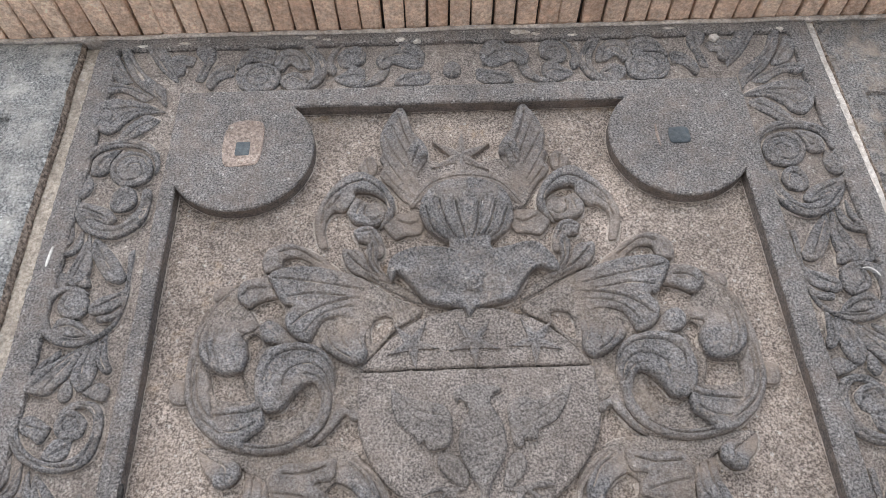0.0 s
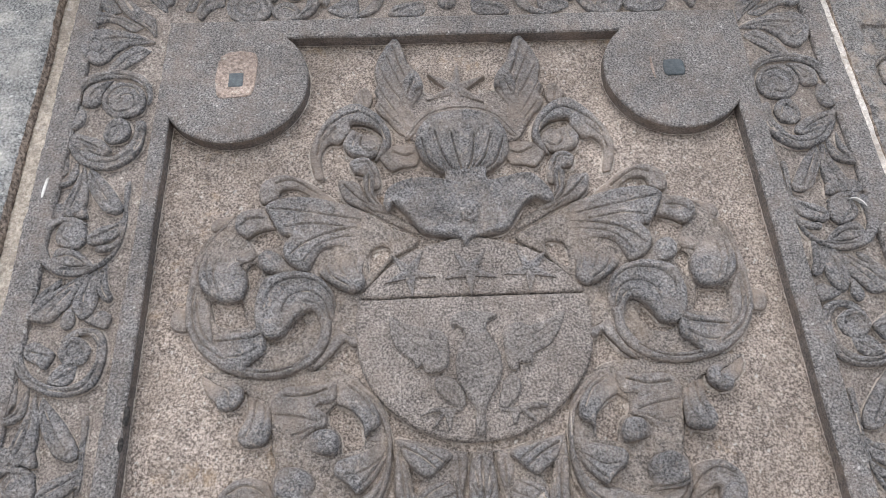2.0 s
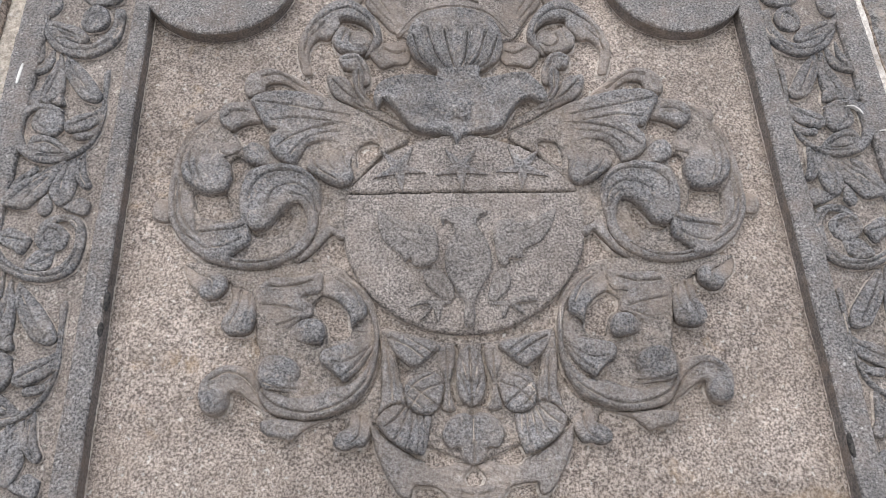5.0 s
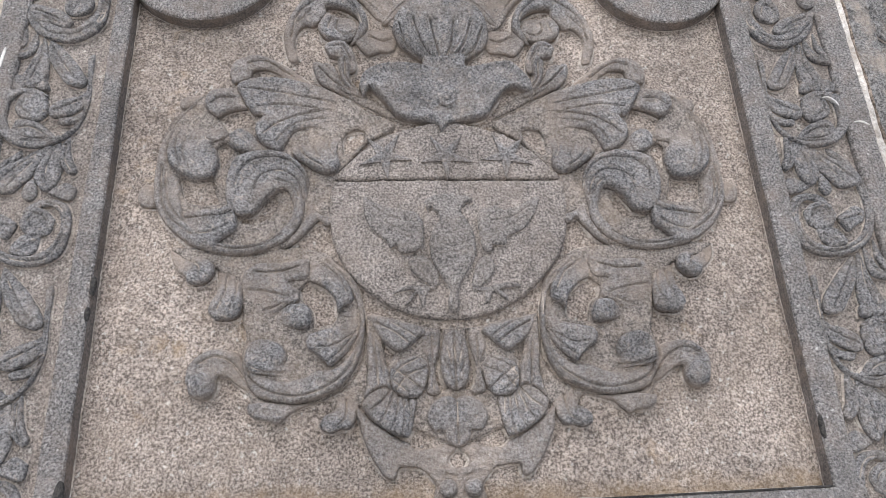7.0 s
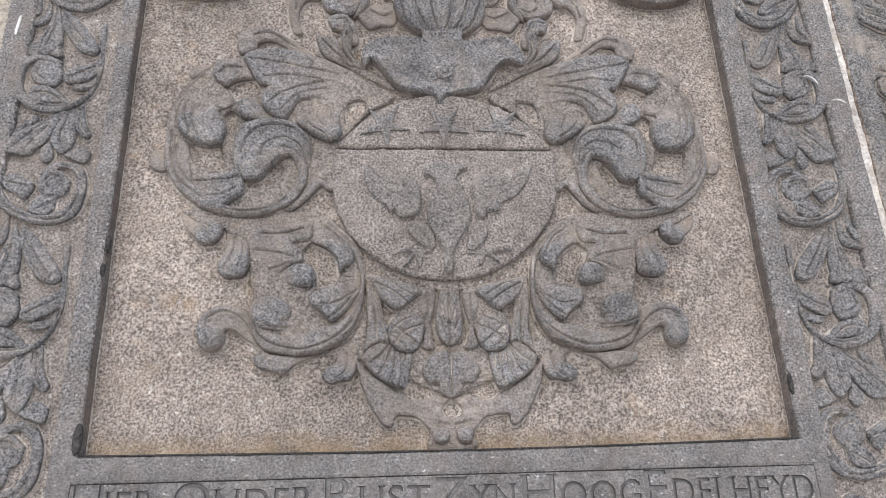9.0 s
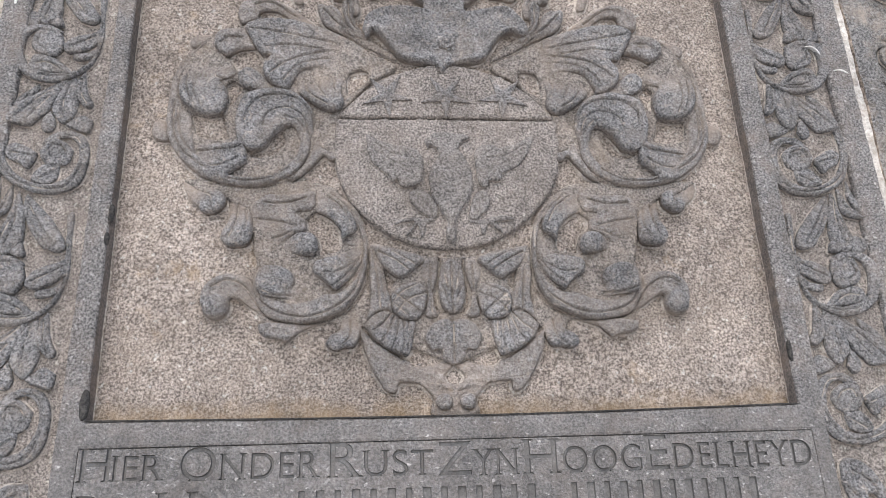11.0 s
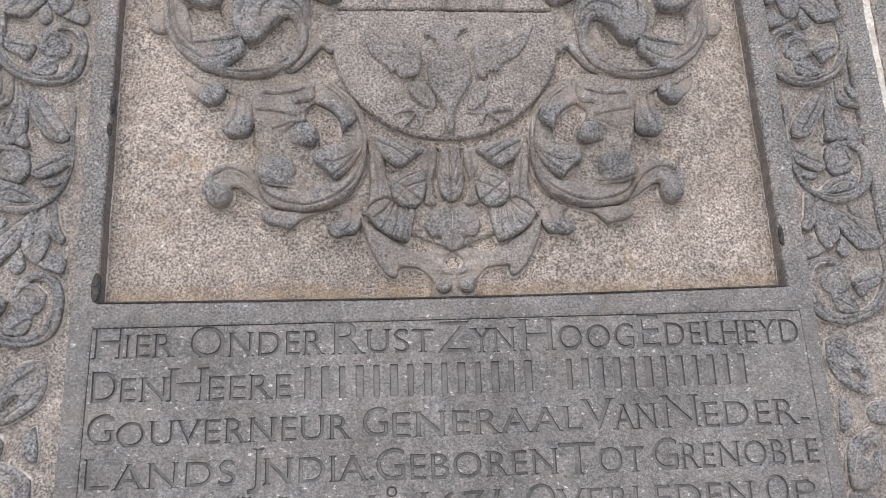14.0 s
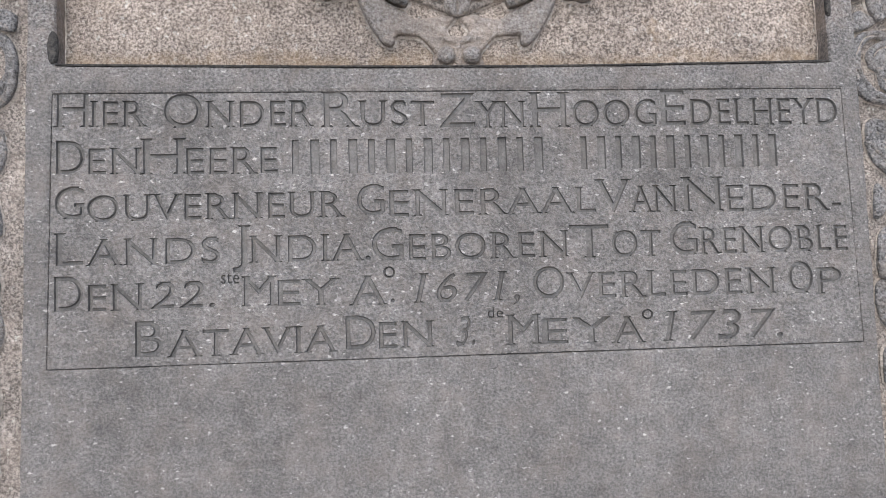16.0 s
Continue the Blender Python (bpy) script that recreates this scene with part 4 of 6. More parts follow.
form("leaf", 0.005, 0.021, (-0.159, 1.496), (-0.169, 1.449), [(-0.170, 1.500), (-0.149, 1.495), (-0.136, 1.478), (-0.140, 1.458), (-0.148, 1.447), (-0.161, 1.446), (-0.172, 1.442), (-0.184, 1.446), (-0.188, 1.454), (-0.181, 1.466), (-0.169, 1.474), (-0.168, 1.488)], [(-0.153, 1.488), (-0.154, 1.462), (-0.165, 1.451)])
# strands, tassels, anchor and foot below the shield
form("strand", 0.013, 0.017, (-0.120, 1.594), (-0.113, 1.498), [(-0.124, 1.604), (-0.115, 1.579), (-0.107, 1.567), (-0.101, 1.537), (-0.093, 1.524), (-0.091, 1.498), (-0.101, 1.503), (-0.117, 1.497), (-0.129, 1.488), (-0.124, 1.522), (-0.126, 1.561)], [(-0.118, 1.582), (-0.113, 1.545), (-0.109, 1.506)], [(-0.107, 1.553), (-0.101, 1.521)])
form("leaf", 0.014, 0.021, (-0.092, 1.600), (-0.079, 1.556), [(-0.124, 1.606), (-0.085, 1.597), (-0.049, 1.587), (-0.043, 1.576), (-0.055, 1.567), (-0.069, 1.554), (-0.081, 1.550), (-0.093, 1.558), (-0.107, 1.571), (-0.117, 1.587)], [(-0.113, 1.594), (-0.085, 1.578), (-0.068, 1.563)], [(-0.092, 1.595), (-0.069, 1.580), (-0.057, 1.571)])
form("tassel_knot", 0.015, 0.021, (-0.050, 1.536), (-0.076, 1.505), [(-0.094, 1.520), (-0.088, 1.533), (-0.073, 1.543), (-0.054, 1.545), (-0.041, 1.536), (-0.039, 1.518), (-0.046, 1.496), (-0.057, 1.486), (-0.077, 1.488), (-0.090, 1.499)], [(-0.088, 1.527), (-0.062, 1.508), (-0.049, 1.497)], [(-0.091, 1.512), (-0.070, 1.494)], [(-0.042, 1.528), (-0.068, 1.517), (-0.084, 1.498)], [(-0.054, 1.541), (-0.076, 1.530), (-0.089, 1.515)])
form("tassel", 0.013, 0.024, (-0.093, 1.498), (-0.083, 1.441), [(-0.132, 1.482), (-0.117, 1.498), (-0.101, 1.502), (-0.088, 1.498), (-0.077, 1.488), (-0.058, 1.485), (-0.061, 1.459), (-0.067, 1.437), (-0.074, 1.433), (-0.094, 1.441), (-0.113, 1.454), (-0.126, 1.468)], [(-0.093, 1.496), (-0.107, 1.481), (-0.120, 1.472)], [(-0.088, 1.494), (-0.098, 1.469), (-0.107, 1.453)], [(-0.082, 1.490), (-0.085, 1.463), (-0.092, 1.444)], [(-0.075, 1.486), (-0.074, 1.459), (-0.077, 1.437)], [(-0.068, 1.485), (-0.066, 1.463), (-0.070, 1.438)])
form("strand", 0.013, 0.017, (-0.033, 1.580), (-0.038, 1.496), [(-0.045, 1.580), (-0.024, 1.582), (-0.022, 1.559), (-0.030, 1.531), (-0.030, 1.510), (-0.024, 1.491), (-0.043, 1.493), (-0.038, 1.520), (-0.041, 1.539), (-0.049, 1.558)], [(-0.034, 1.574), (-0.034, 1.535), (-0.033, 1.498)])
form("anchor", 0.008, 0.015, (-0.019, 1.421), (-0.117, 1.424), [(-0.139, 1.475), (-0.124, 1.462), (-0.101, 1.445), (-0.079, 1.431), (-0.069, 1.427), (-0.060, 1.419), (-0.038, 1.420), (-0.023, 1.425), (-0.012, 1.423), (-0.004, 1.420), (-0.011, 1.411), (-0.016, 1.403), (-0.012, 1.393), (-0.009, 1.386), (-0.021, 1.382), (-0.032, 1.378), (-0.043, 1.386), (-0.054, 1.393), (-0.076, 1.396), (-0.083, 1.393), (-0.085, 1.383), (-0.093, 1.380), (-0.105, 1.389), (-0.120, 1.413), (-0.133, 1.443)])
form("center_leaf", 0.015, 0.018, (-0.002, 1.575), (-0.002, 1.503), [(-0.008, 1.581), (-0.018, 1.567), (-0.023, 1.534), (-0.018, 1.507), (-0.002, 1.494), (0.014, 1.507), (0.019, 1.534), (0.014, 1.567), (0.004, 1.581)], [(-0.002, 1.575), (-0.002, 1.534), (-0.002, 1.499)], [(-0.014, 1.563), (-0.008, 1.534)], [(0.010, 1.563), (0.004, 1.534)], [(-0.016, 1.538), (-0.007, 1.511)], [(0.012, 1.538), (0.003, 1.511)], mode="n0")
# eagle on the shield
form("eagle_wing", 0.004, 0.009, (-0.125, 1.784), (-0.058, 1.723), [(-0.131, 1.789), (-0.115, 1.781), (-0.091, 1.772), (-0.069, 1.768), (-0.052, 1.762), (-0.042, 1.748), (-0.041, 1.730), (-0.043, 1.709), (-0.054, 1.699), (-0.067, 1.696), (-0.078, 1.698), (-0.082, 1.709), (-0.091, 1.705), (-0.097, 1.717), (-0.110, 1.728), (-0.122, 1.740), (-0.129, 1.758)], [(-0.121, 1.777), (-0.091, 1.756), (-0.053, 1.746)], [(-0.117, 1.762), (-0.091, 1.742), (-0.062, 1.728)], mode="n")
form("eagle_wing", 0.004, 0.009, (0.130, 1.782), (0.052, 1.722), [(0.040, 1.753), (0.046, 1.765), (0.055, 1.771), (0.069, 1.772), (0.083, 1.767), (0.101, 1.772), (0.120, 1.781), (0.139, 1.790), (0.133, 1.768), (0.116, 1.740), (0.100, 1.728), (0.085, 1.722), (0.080, 1.708), (0.063, 1.709), (0.059, 1.698), (0.047, 1.701), (0.042, 1.726)], [(0.126, 1.775), (0.093, 1.754), (0.061, 1.748)], [(0.115, 1.754), (0.088, 1.738), (0.061, 1.726)], mode="n")
form("eagle_body", 0.008, 0.011, (0.004, 1.788), (-0.001, 1.677), [(-0.039, 1.777), (-0.031, 1.788), (-0.010, 1.794), (0.011, 1.792), (0.035, 1.785), (0.019, 1.773), (0.016, 1.763), (0.023, 1.752), (0.034, 1.729), (0.036, 1.702), (0.031, 1.681), (0.017, 1.659), (0.008, 1.638), (0.008, 1.617), (0.003, 1.604), (-0.005, 1.604), (-0.009, 1.617), (-0.006, 1.638), (-0.016, 1.658), (-0.029, 1.682), (-0.033, 1.703), (-0.029, 1.730), (-0.017, 1.750), (-0.018, 1.761), (-0.029, 1.770), (-0.034, 1.762)], [(-0.002, 1.638), (-0.001, 1.610)], [(-0.020, 1.713), (0.001, 1.706), (0.025, 1.713)], [(-0.018, 1.694), (-0.000, 1.686), (0.021, 1.693)], mode="n")
form("eagle_leg", 0.005, 0.009, (-0.026, 1.651), (-0.050, 1.683), [(-0.065, 1.682), (-0.059, 1.690), (-0.045, 1.692), (-0.032, 1.683), (-0.022, 1.671), (-0.020, 1.658), (-0.023, 1.645), (-0.036, 1.648), (-0.049, 1.657), (-0.061, 1.668)], mode="n")
form("eagle_leg", 0.005, 0.009, (0.027, 1.646), (0.052, 1.684), [(0.030, 1.663), (0.036, 1.680), (0.046, 1.690), (0.057, 1.688), (0.063, 1.678), (0.060, 1.664), (0.050, 1.652), (0.037, 1.642), (0.026, 1.646)], mode="n")
form("eagle_claw", 0.004, 0.008, (-0.031, 1.647), (-0.084, 1.637), [(-0.027, 1.648), (-0.042, 1.645), (-0.055, 1.647), (-0.074, 1.644), (-0.089, 1.634), (-0.073, 1.638), (-0.058, 1.640), (-0.064, 1.628), (-0.070, 1.616), (-0.062, 1.621), (-0.053, 1.635), (-0.049, 1.626), (-0.046, 1.613), (-0.040, 1.626), (-0.038, 1.638), (-0.025, 1.641)], mode="n")
form("eagle_claw", 0.004, 0.008, (0.035, 1.643), (0.093, 1.641), [(0.029, 1.645), (0.046, 1.643), (0.064, 1.647), (0.085, 1.650), (0.100, 1.644), (0.085, 1.641), (0.067, 1.639), (0.078, 1.631), (0.079, 1.621), (0.070, 1.627), (0.059, 1.636), (0.053, 1.624), (0.046, 1.617), (0.045, 1.629), (0.043, 1.637), (0.029, 1.638)], mode="n")
form("bulb", 0.014, 0.021, (-0.002, 1.421), (-0.002, 1.483), [(-0.003, 1.483), (-0.013, 1.488), (-0.028, 1.484), (-0.040, 1.472), (-0.044, 1.457), (-0.035, 1.440), (-0.022, 1.442), (-0.018, 1.429), (-0.009, 1.421), (0.005, 1.421), (0.014, 1.429), (0.018, 1.442), (0.031, 1.440), (0.040, 1.457), (0.036, 1.472), (0.024, 1.484), (0.009, 1.488)], [(-0.002, 1.479), (-0.002, 1.425)], mode="n0")
# scrolls beside the helmet
form("scroll", 0.007, 0.022, (-0.252, 2.053), (-0.169, 2.173), [(-0.254, 2.045), (-0.265, 2.082), (-0.264, 2.116), (-0.250, 2.148), (-0.224, 2.178), (-0.192, 2.195), (-0.159, 2.180), (-0.134, 2.150), (-0.125, 2.117), (-0.133, 2.092), (-0.154, 2.076), (-0.143, 2.103), (-0.141, 2.124), (-0.155, 2.141), (-0.173, 2.151), (-0.195, 2.152), (-0.196, 2.135), (-0.214, 2.114), (-0.231, 2.114), (-0.243, 2.100), (-0.246, 2.079), (-0.239, 2.045)], [(-0.254, 2.093), (-0.242, 2.137), (-0.211, 2.164), (-0.178, 2.171), (-0.147, 2.145), (-0.135, 2.114)], [(-0.246, 2.116), (-0.222, 2.144)])
form("scroll_eye", 0.012, 0.019, (-0.163, 2.130), (-0.192, 2.096), [(-0.195, 2.142), (-0.173, 2.133), (-0.155, 2.132), (-0.142, 2.118), (-0.141, 2.100), (-0.155, 2.082), (-0.177, 2.082), (-0.199, 2.090), (-0.209, 2.108), (-0.204, 2.126)], [(-0.177, 2.123), (-0.178, 2.104), (-0.164, 2.093), (-0.151, 2.100)], [(-0.187, 2.128), (-0.192, 2.104)])
form("scroll_eye", 0.011, 0.019, (-0.157, 2.033), (-0.176, 2.067), [(-0.197, 2.071), (-0.181, 2.082), (-0.162, 2.078), (-0.149, 2.061), (-0.143, 2.033), (-0.150, 2.020), (-0.162, 2.025), (-0.167, 2.042), (-0.179, 2.049), (-0.190, 2.052)], [(-0.185, 2.067), (-0.167, 2.069), (-0.154, 2.046)])
form("feather", 0.007, 0.019, (-0.099, 2.132), (-0.121, 2.300), [(-0.123, 2.343), (-0.136, 2.322), (-0.149, 2.294), (-0.155, 2.268), (-0.150, 2.240), (-0.155, 2.225), (-0.148, 2.209), (-0.155, 2.193), (-0.147, 2.177), (-0.134, 2.164), (-0.122, 2.147), (-0.108, 2.131), (-0.082, 2.126), (-0.076, 2.139), (-0.081, 2.163), (-0.085, 2.189), (-0.075, 2.207), (-0.067, 2.226), (-0.070, 2.248), (-0.080, 2.268), (-0.092, 2.285), (-0.100, 2.313), (-0.110, 2.341)], [(-0.121, 2.323), (-0.111, 2.286), (-0.099, 2.254)], [(-0.133, 2.300), (-0.121, 2.267), (-0.105, 2.231)], [(-0.144, 2.269), (-0.129, 2.237), (-0.109, 2.205)], [(-0.147, 2.230), (-0.132, 2.203), (-0.112, 2.171)], [(-0.145, 2.194), (-0.124, 2.166), (-0.102, 2.139)])
form("feather", 0.014, 0.024, (-0.101, 2.208), (-0.077, 2.239), [(-0.097, 2.254), (-0.082, 2.264), (-0.070, 2.249), (-0.066, 2.225), (-0.077, 2.220), (-0.086, 2.200), (-0.102, 2.208), (-0.106, 2.231)], [(-0.095, 2.214), (-0.084, 2.240)])
form("leaf", 0.006, 0.012, (-0.085, 2.098), (-0.124, 2.071), [(-0.148, 2.087), (-0.133, 2.104), (-0.109, 2.111), (-0.085, 2.111), (-0.076, 2.089), (-0.083, 2.066), (-0.105, 2.062), (-0.124, 2.055), (-0.138, 2.067)], [(-0.124, 2.094), (-0.102, 2.087), (-0.087, 2.092)])
# crest
carve("leaf", .026, .007, "m", [(-0.213, 2.031), (-0.199, 2.036), (-0.180, 2.028), (-0.166, 1.997), (-0.133, 1.974), (-0.161, 1.983), (-0.194, 2.000), (-0.206, 2.014)], [(-0.201, 2.028), (-0.180, 2.002), (-0.152, 1.983)])
carve("leaf", .030, .006, "m", [(-0.173, 2.040), (-0.161, 2.051), (-0.154, 2.034), (-0.155, 2.007), (-0.131, 1.974), (-0.148, 1.981), (-0.166, 2.005)], [(-0.163, 2.040), (-0.161, 2.009), (-0.146, 1.988)])
carve("crest_base", .014, .012, "n0", [(-0.132, 2.164), (-0.1, 2.2), (-0.07, 2.222), (-0.032, 2.214), (0.018, 2.212), (0.06, 2.222), (0.09, 2.2), (0.116, 2.152), (0.083, 2.111), (0.006, 2.149), (-0.079, 2.117)])
carve("leaf", .018, .006, "m", [(-0.182, 2.193), (-0.193, 2.211), (-0.183, 2.228), (-0.171, 2.233), (-0.160, 2.217), (-0.164, 2.195)], [(-0.178, 2.223), (-0.174, 2.200)])
carve("foot", .016, .008, "m", [(-0.048, 1.393), (-0.014, 1.394), (0.001, 1.386), (-0.000, 1.351), (-0.035, 1.352), (-0.032, 1.372)], [(-0.028, 1.388), (-0.004, 1.382)])
# helmet and collar
carve("neck", .036, .012, "n0", [(-0.034, 2.052), (0.0, 2.05), (0.034, 2.052), (0.036, 2.034), (0.046, 2.018), (0.0, 2.012), (-0.046, 2.018), (-0.036, 2.034)])
carve("helmet", .038, .016, "n0", [(-0.084, 2.105), (-0.077, 2.135), (-0.05, 2.161), (0.001, 2.171), (0.05, 2.158), (0.074, 2.13), (0.079, 2.097), (0.070, 2.071), (0.044, 2.049), (0.019, 2.039), (0.001, 2.029), (-0.017, 2.039), (-0.042, 2.049), (-0.070, 2.073)], [(-0.072, 2.111), (-0.061, 2.070), (-0.033, 2.044)], [(-0.049, 2.125), (-0.036, 2.075), (-0.013, 2.040)], [(-0.020, 2.117), (-0.012, 2.074), (-0.003, 2.040)], [(0.019, 2.116), (0.014, 2.073), (0.002, 2.040)], [(0.049, 2.118), (0.035, 2.072), (0.010, 2.039)], [(0.068, 2.105), (0.052, 2.064), (0.021, 2.041)])
carve("collar", .043, .012, "n0", [(-0.139, 1.990), (-0.133, 2.012), (-0.112, 2.027), (-0.081, 2.035), (-0.038, 2.030), (-0.001, 2.023), (0.047, 2.027), (0.086, 2.037), (0.114, 2.036), (0.136, 2.013), (0.146, 1.991), (0.137, 1.983), (0.115, 1.991), (0.095, 1.979), (0.078, 1.954), (0.063, 1.934), (0.021, 1.923), (0.002, 1.918), (-0.006, 1.904), (-0.020, 1.921), (-0.070, 1.931), (-0.086, 1.947), (-0.105, 1.971), (-0.122, 1.987), (-0.131, 1.972)])
# side borders, upper end
form("vine", 0.0060, 0.0110, (-0.553, 2.217), (-0.679, 2.209), [(-0.549, 2.227), (-0.558, 2.250), (-0.581, 2.271), (-0.617, 2.279), (-0.652, 2.273), (-0.676, 2.258), (-0.686, 2.231), (-0.688, 2.205), (-0.679, 2.209), (-0.672, 2.236), (-0.652, 2.255), (-0.622, 2.261), (-0.590, 2.257), (-0.567, 2.242), (-0.557, 2.222), (-0.556, 2.201), (-0.549, 2.207)], [(-0.558, 2.232), (-0.580, 2.257), (-0.620, 2.269), (-0.658, 2.258), (-0.677, 2.230)], mode="b")
form("spiral", 0.0070, 0.0125, (-0.626, 2.201), (-0.588, 2.213), [(-0.558, 2.214), (-0.569, 2.234), (-0.589, 2.245), (-0.614, 2.248), (-0.631, 2.236), (-0.636, 2.211), (-0.623, 2.185), (-0.597, 2.172), (-0.570, 2.177), (-0.558, 2.192)], [(-0.564, 2.206), (-0.576, 2.229), (-0.600, 2.237), (-0.621, 2.227), (-0.624, 2.206), (-0.610, 2.188), (-0.587, 2.185), (-0.574, 2.198), (-0.581, 2.216), (-0.596, 2.220), (-0.604, 2.210)], mode="b")
form("leaf", 0.0060, 0.0115, (-0.630, 2.258), (-0.654, 2.210), [(-0.623, 2.256), (-0.651, 2.251), (-0.666, 2.234), (-0.669, 2.215), (-0.665, 2.200), (-0.645, 2.197), (-0.636, 2.208), (-0.637, 2.226), (-0.631, 2.242)], [(-0.632, 2.250), (-0.650, 2.231), (-0.656, 2.208)], [(-0.636, 2.237), (-0.645, 2.211)], mode="b")
form("leaf", 0.0050, 0.0100, (-0.672, 2.202), (-0.679, 2.162), [(-0.670, 2.204), (-0.687, 2.201), (-0.692, 2.180), (-0.690, 2.159), (-0.672, 2.150), (-0.660, 2.162), (-0.658, 2.181)], [(-0.674, 2.193), (-0.678, 2.162)], mode="b")
form("vine", 0.0060, 0.0115, (-0.680, 2.149), (-0.573, 2.088), [(-0.552, 2.161), (-0.549, 2.130), (-0.554, 2.099), (-0.571, 2.079), (-0.596, 2.066), (-0.626, 2.070), (-0.657, 2.088), (-0.677, 2.118), (-0.688, 2.156), (-0.673, 2.140), (-0.650, 2.112), (-0.620, 2.095), (-0.594, 2.092), (-0.576, 2.110), (-0.567, 2.134), (-0.567, 2.163)], [(-0.556, 2.148), (-0.560, 2.112), (-0.578, 2.089), (-0.604, 2.079), (-0.639, 2.087), (-0.671, 2.119)], [(-0.551, 2.144), (-0.554, 2.112), (-0.567, 2.094)], mode="b")
form("leaf", 0.0060, 0.0125, (-0.616, 2.134), (-0.584, 2.143), [(-0.574, 2.146), (-0.582, 2.163), (-0.602, 2.171), (-0.617, 2.163), (-0.622, 2.142), (-0.615, 2.125), (-0.600, 2.119), (-0.583, 2.123), (-0.576, 2.131)], [(-0.583, 2.138), (-0.592, 2.155), (-0.609, 2.150), (-0.610, 2.132)], mode="b")
form("leaf", 0.0060, 0.0115, (-0.671, 2.135), (-0.612, 2.104), [(-0.601, 2.104), (-0.618, 2.124), (-0.646, 2.136), (-0.675, 2.144), (-0.674, 2.125), (-0.657, 2.107), (-0.630, 2.100), (-0.613, 2.091)], [(-0.665, 2.132), (-0.636, 2.117), (-0.614, 2.102)], [(-0.649, 2.114), (-0.625, 2.103)], mode="b")
# side borders, the scrolling vine that repeats downwards
for d in DROPS:
    form("vine", 0.0070, 0.0105, (-0.562, 2.029), (-0.684, 1.961), [(-0.559, 2.041), (-0.557, 1.993), (-0.554, 1.958), (-0.558, 1.927), (-0.569, 1.900), (-0.591, 1.882), (-0.619, 1.872), (-0.650, 1.877), (-0.674, 1.894), (-0.689, 1.921), (-0.692, 1.949), (-0.683, 1.968), (-0.662, 1.978), (-0.636, 1.976), (-0.616, 1.962), (-0.633, 1.963), (-0.655, 1.968), (-0.670, 1.958), (-0.674, 1.937), (-0.669, 1.914), (-0.657, 1.899), (-0.632, 1.888), (-0.607, 1.888), (-0.583, 1.896), (-0.568, 1.915), (-0.561, 1.941), (-0.561, 1.970), (-0.564, 1.999), (-0.568, 2.038)], [(-0.560, 2.005), (-0.558, 1.950), (-0.571, 1.910), (-0.601, 1.885), (-0.641, 1.883)], [(-0.557, 1.946), (-0.568, 1.917), (-0.588, 1.895)], mode="b", drop=d)
    form("leaf", 0.0070, 0.0125, (-0.658, 1.960), (-0.621, 1.931), [(-0.617, 1.958), (-0.635, 1.972), (-0.655, 1.969), (-0.663, 1.951), (-0.660, 1.934), (-0.645, 1.922), (-0.626, 1.918), (-0.616, 1.927), (-0.612, 1.940)], [(-0.651, 1.960), (-0.654, 1.943), (-0.638, 1.930)], mode="b", drop=d)
    form("leaf", 0.0070, 0.0110, (-0.608, 1.891), (-0.648, 1.914), [(-0.604, 1.900), (-0.623, 1.915), (-0.650, 1.921), (-0.659, 1.911), (-0.660, 1.897), (-0.643, 1.891), (-0.617, 1.889), (-0.593, 1.887)], [(-0.611, 1.895), (-0.633, 1.907), (-0.651, 1.905)], mode="b", drop=d)
    form("leaf", 0.0060, 0.0125, (-0.563, 1.964), (-0.603, 1.930), [(-0.560, 1.973), (-0.571, 1.965), (-0.586, 1.960), (-0.600, 1.953), (-0.610, 1.940), (-0.609, 1.928), (-0.596, 1.924), (-0.580, 1.930), (-0.566, 1.940), (-0.559, 1.954)], [(-0.565, 1.960), (-0.583, 1.947), (-0.601, 1.936)], mode="b", drop=d)
    form("leaf", 0.0060, 0.0100, (-0.563, 1.935), (-0.590, 1.916), [(-0.560, 1.940), (-0.574, 1.927), (-0.595, 1.922), (-0.591, 1.912), (-0.572, 1.915), (-0.561, 1.925)], mode="b", drop=d)
    form("leaf", 0.0070, 0.0120, (-0.644, 1.993), (-0.627, 1.983), [(-0.624, 1.994), (-0.641, 2.001), (-0.650, 1.989), (-0.631, 1.975), (-0.618, 1.976)], mode="b", drop=d)
    form("leaf", 0.0060, 0.0125, (-0.605, 1.878), (-0.661, 1.803), [(-0.598, 1.880), (-0.622, 1.865), (-0.644, 1.849), (-0.661, 1.836), (-0.678, 1.815), (-0.677, 1.802), (-0.657, 1.796), (-0.641, 1.797), (-0.630, 1.810), (-0.619, 1.823), (-0.611, 1.844)], [(-0.609, 1.872), (-0.638, 1.842), (-0.665, 1.809)], [(-0.621, 1.847), (-0.636, 1.824), (-0.649, 1.805)], mode="b", drop=d)
    form("leaf", 0.0060, 0.0110, (-0.593, 1.880), (-0.592, 1.806), [(-0.587, 1.883), (-0.603, 1.868), (-0.612, 1.842), (-0.614, 1.823), (-0.602, 1.804), (-0.591, 1.799), (-0.581, 1.812), (-0.577, 1.830), (-0.580, 1.855)], [(-0.594, 1.873), (-0.599, 1.841), (-0.596, 1.809)], mode="b", drop=d)
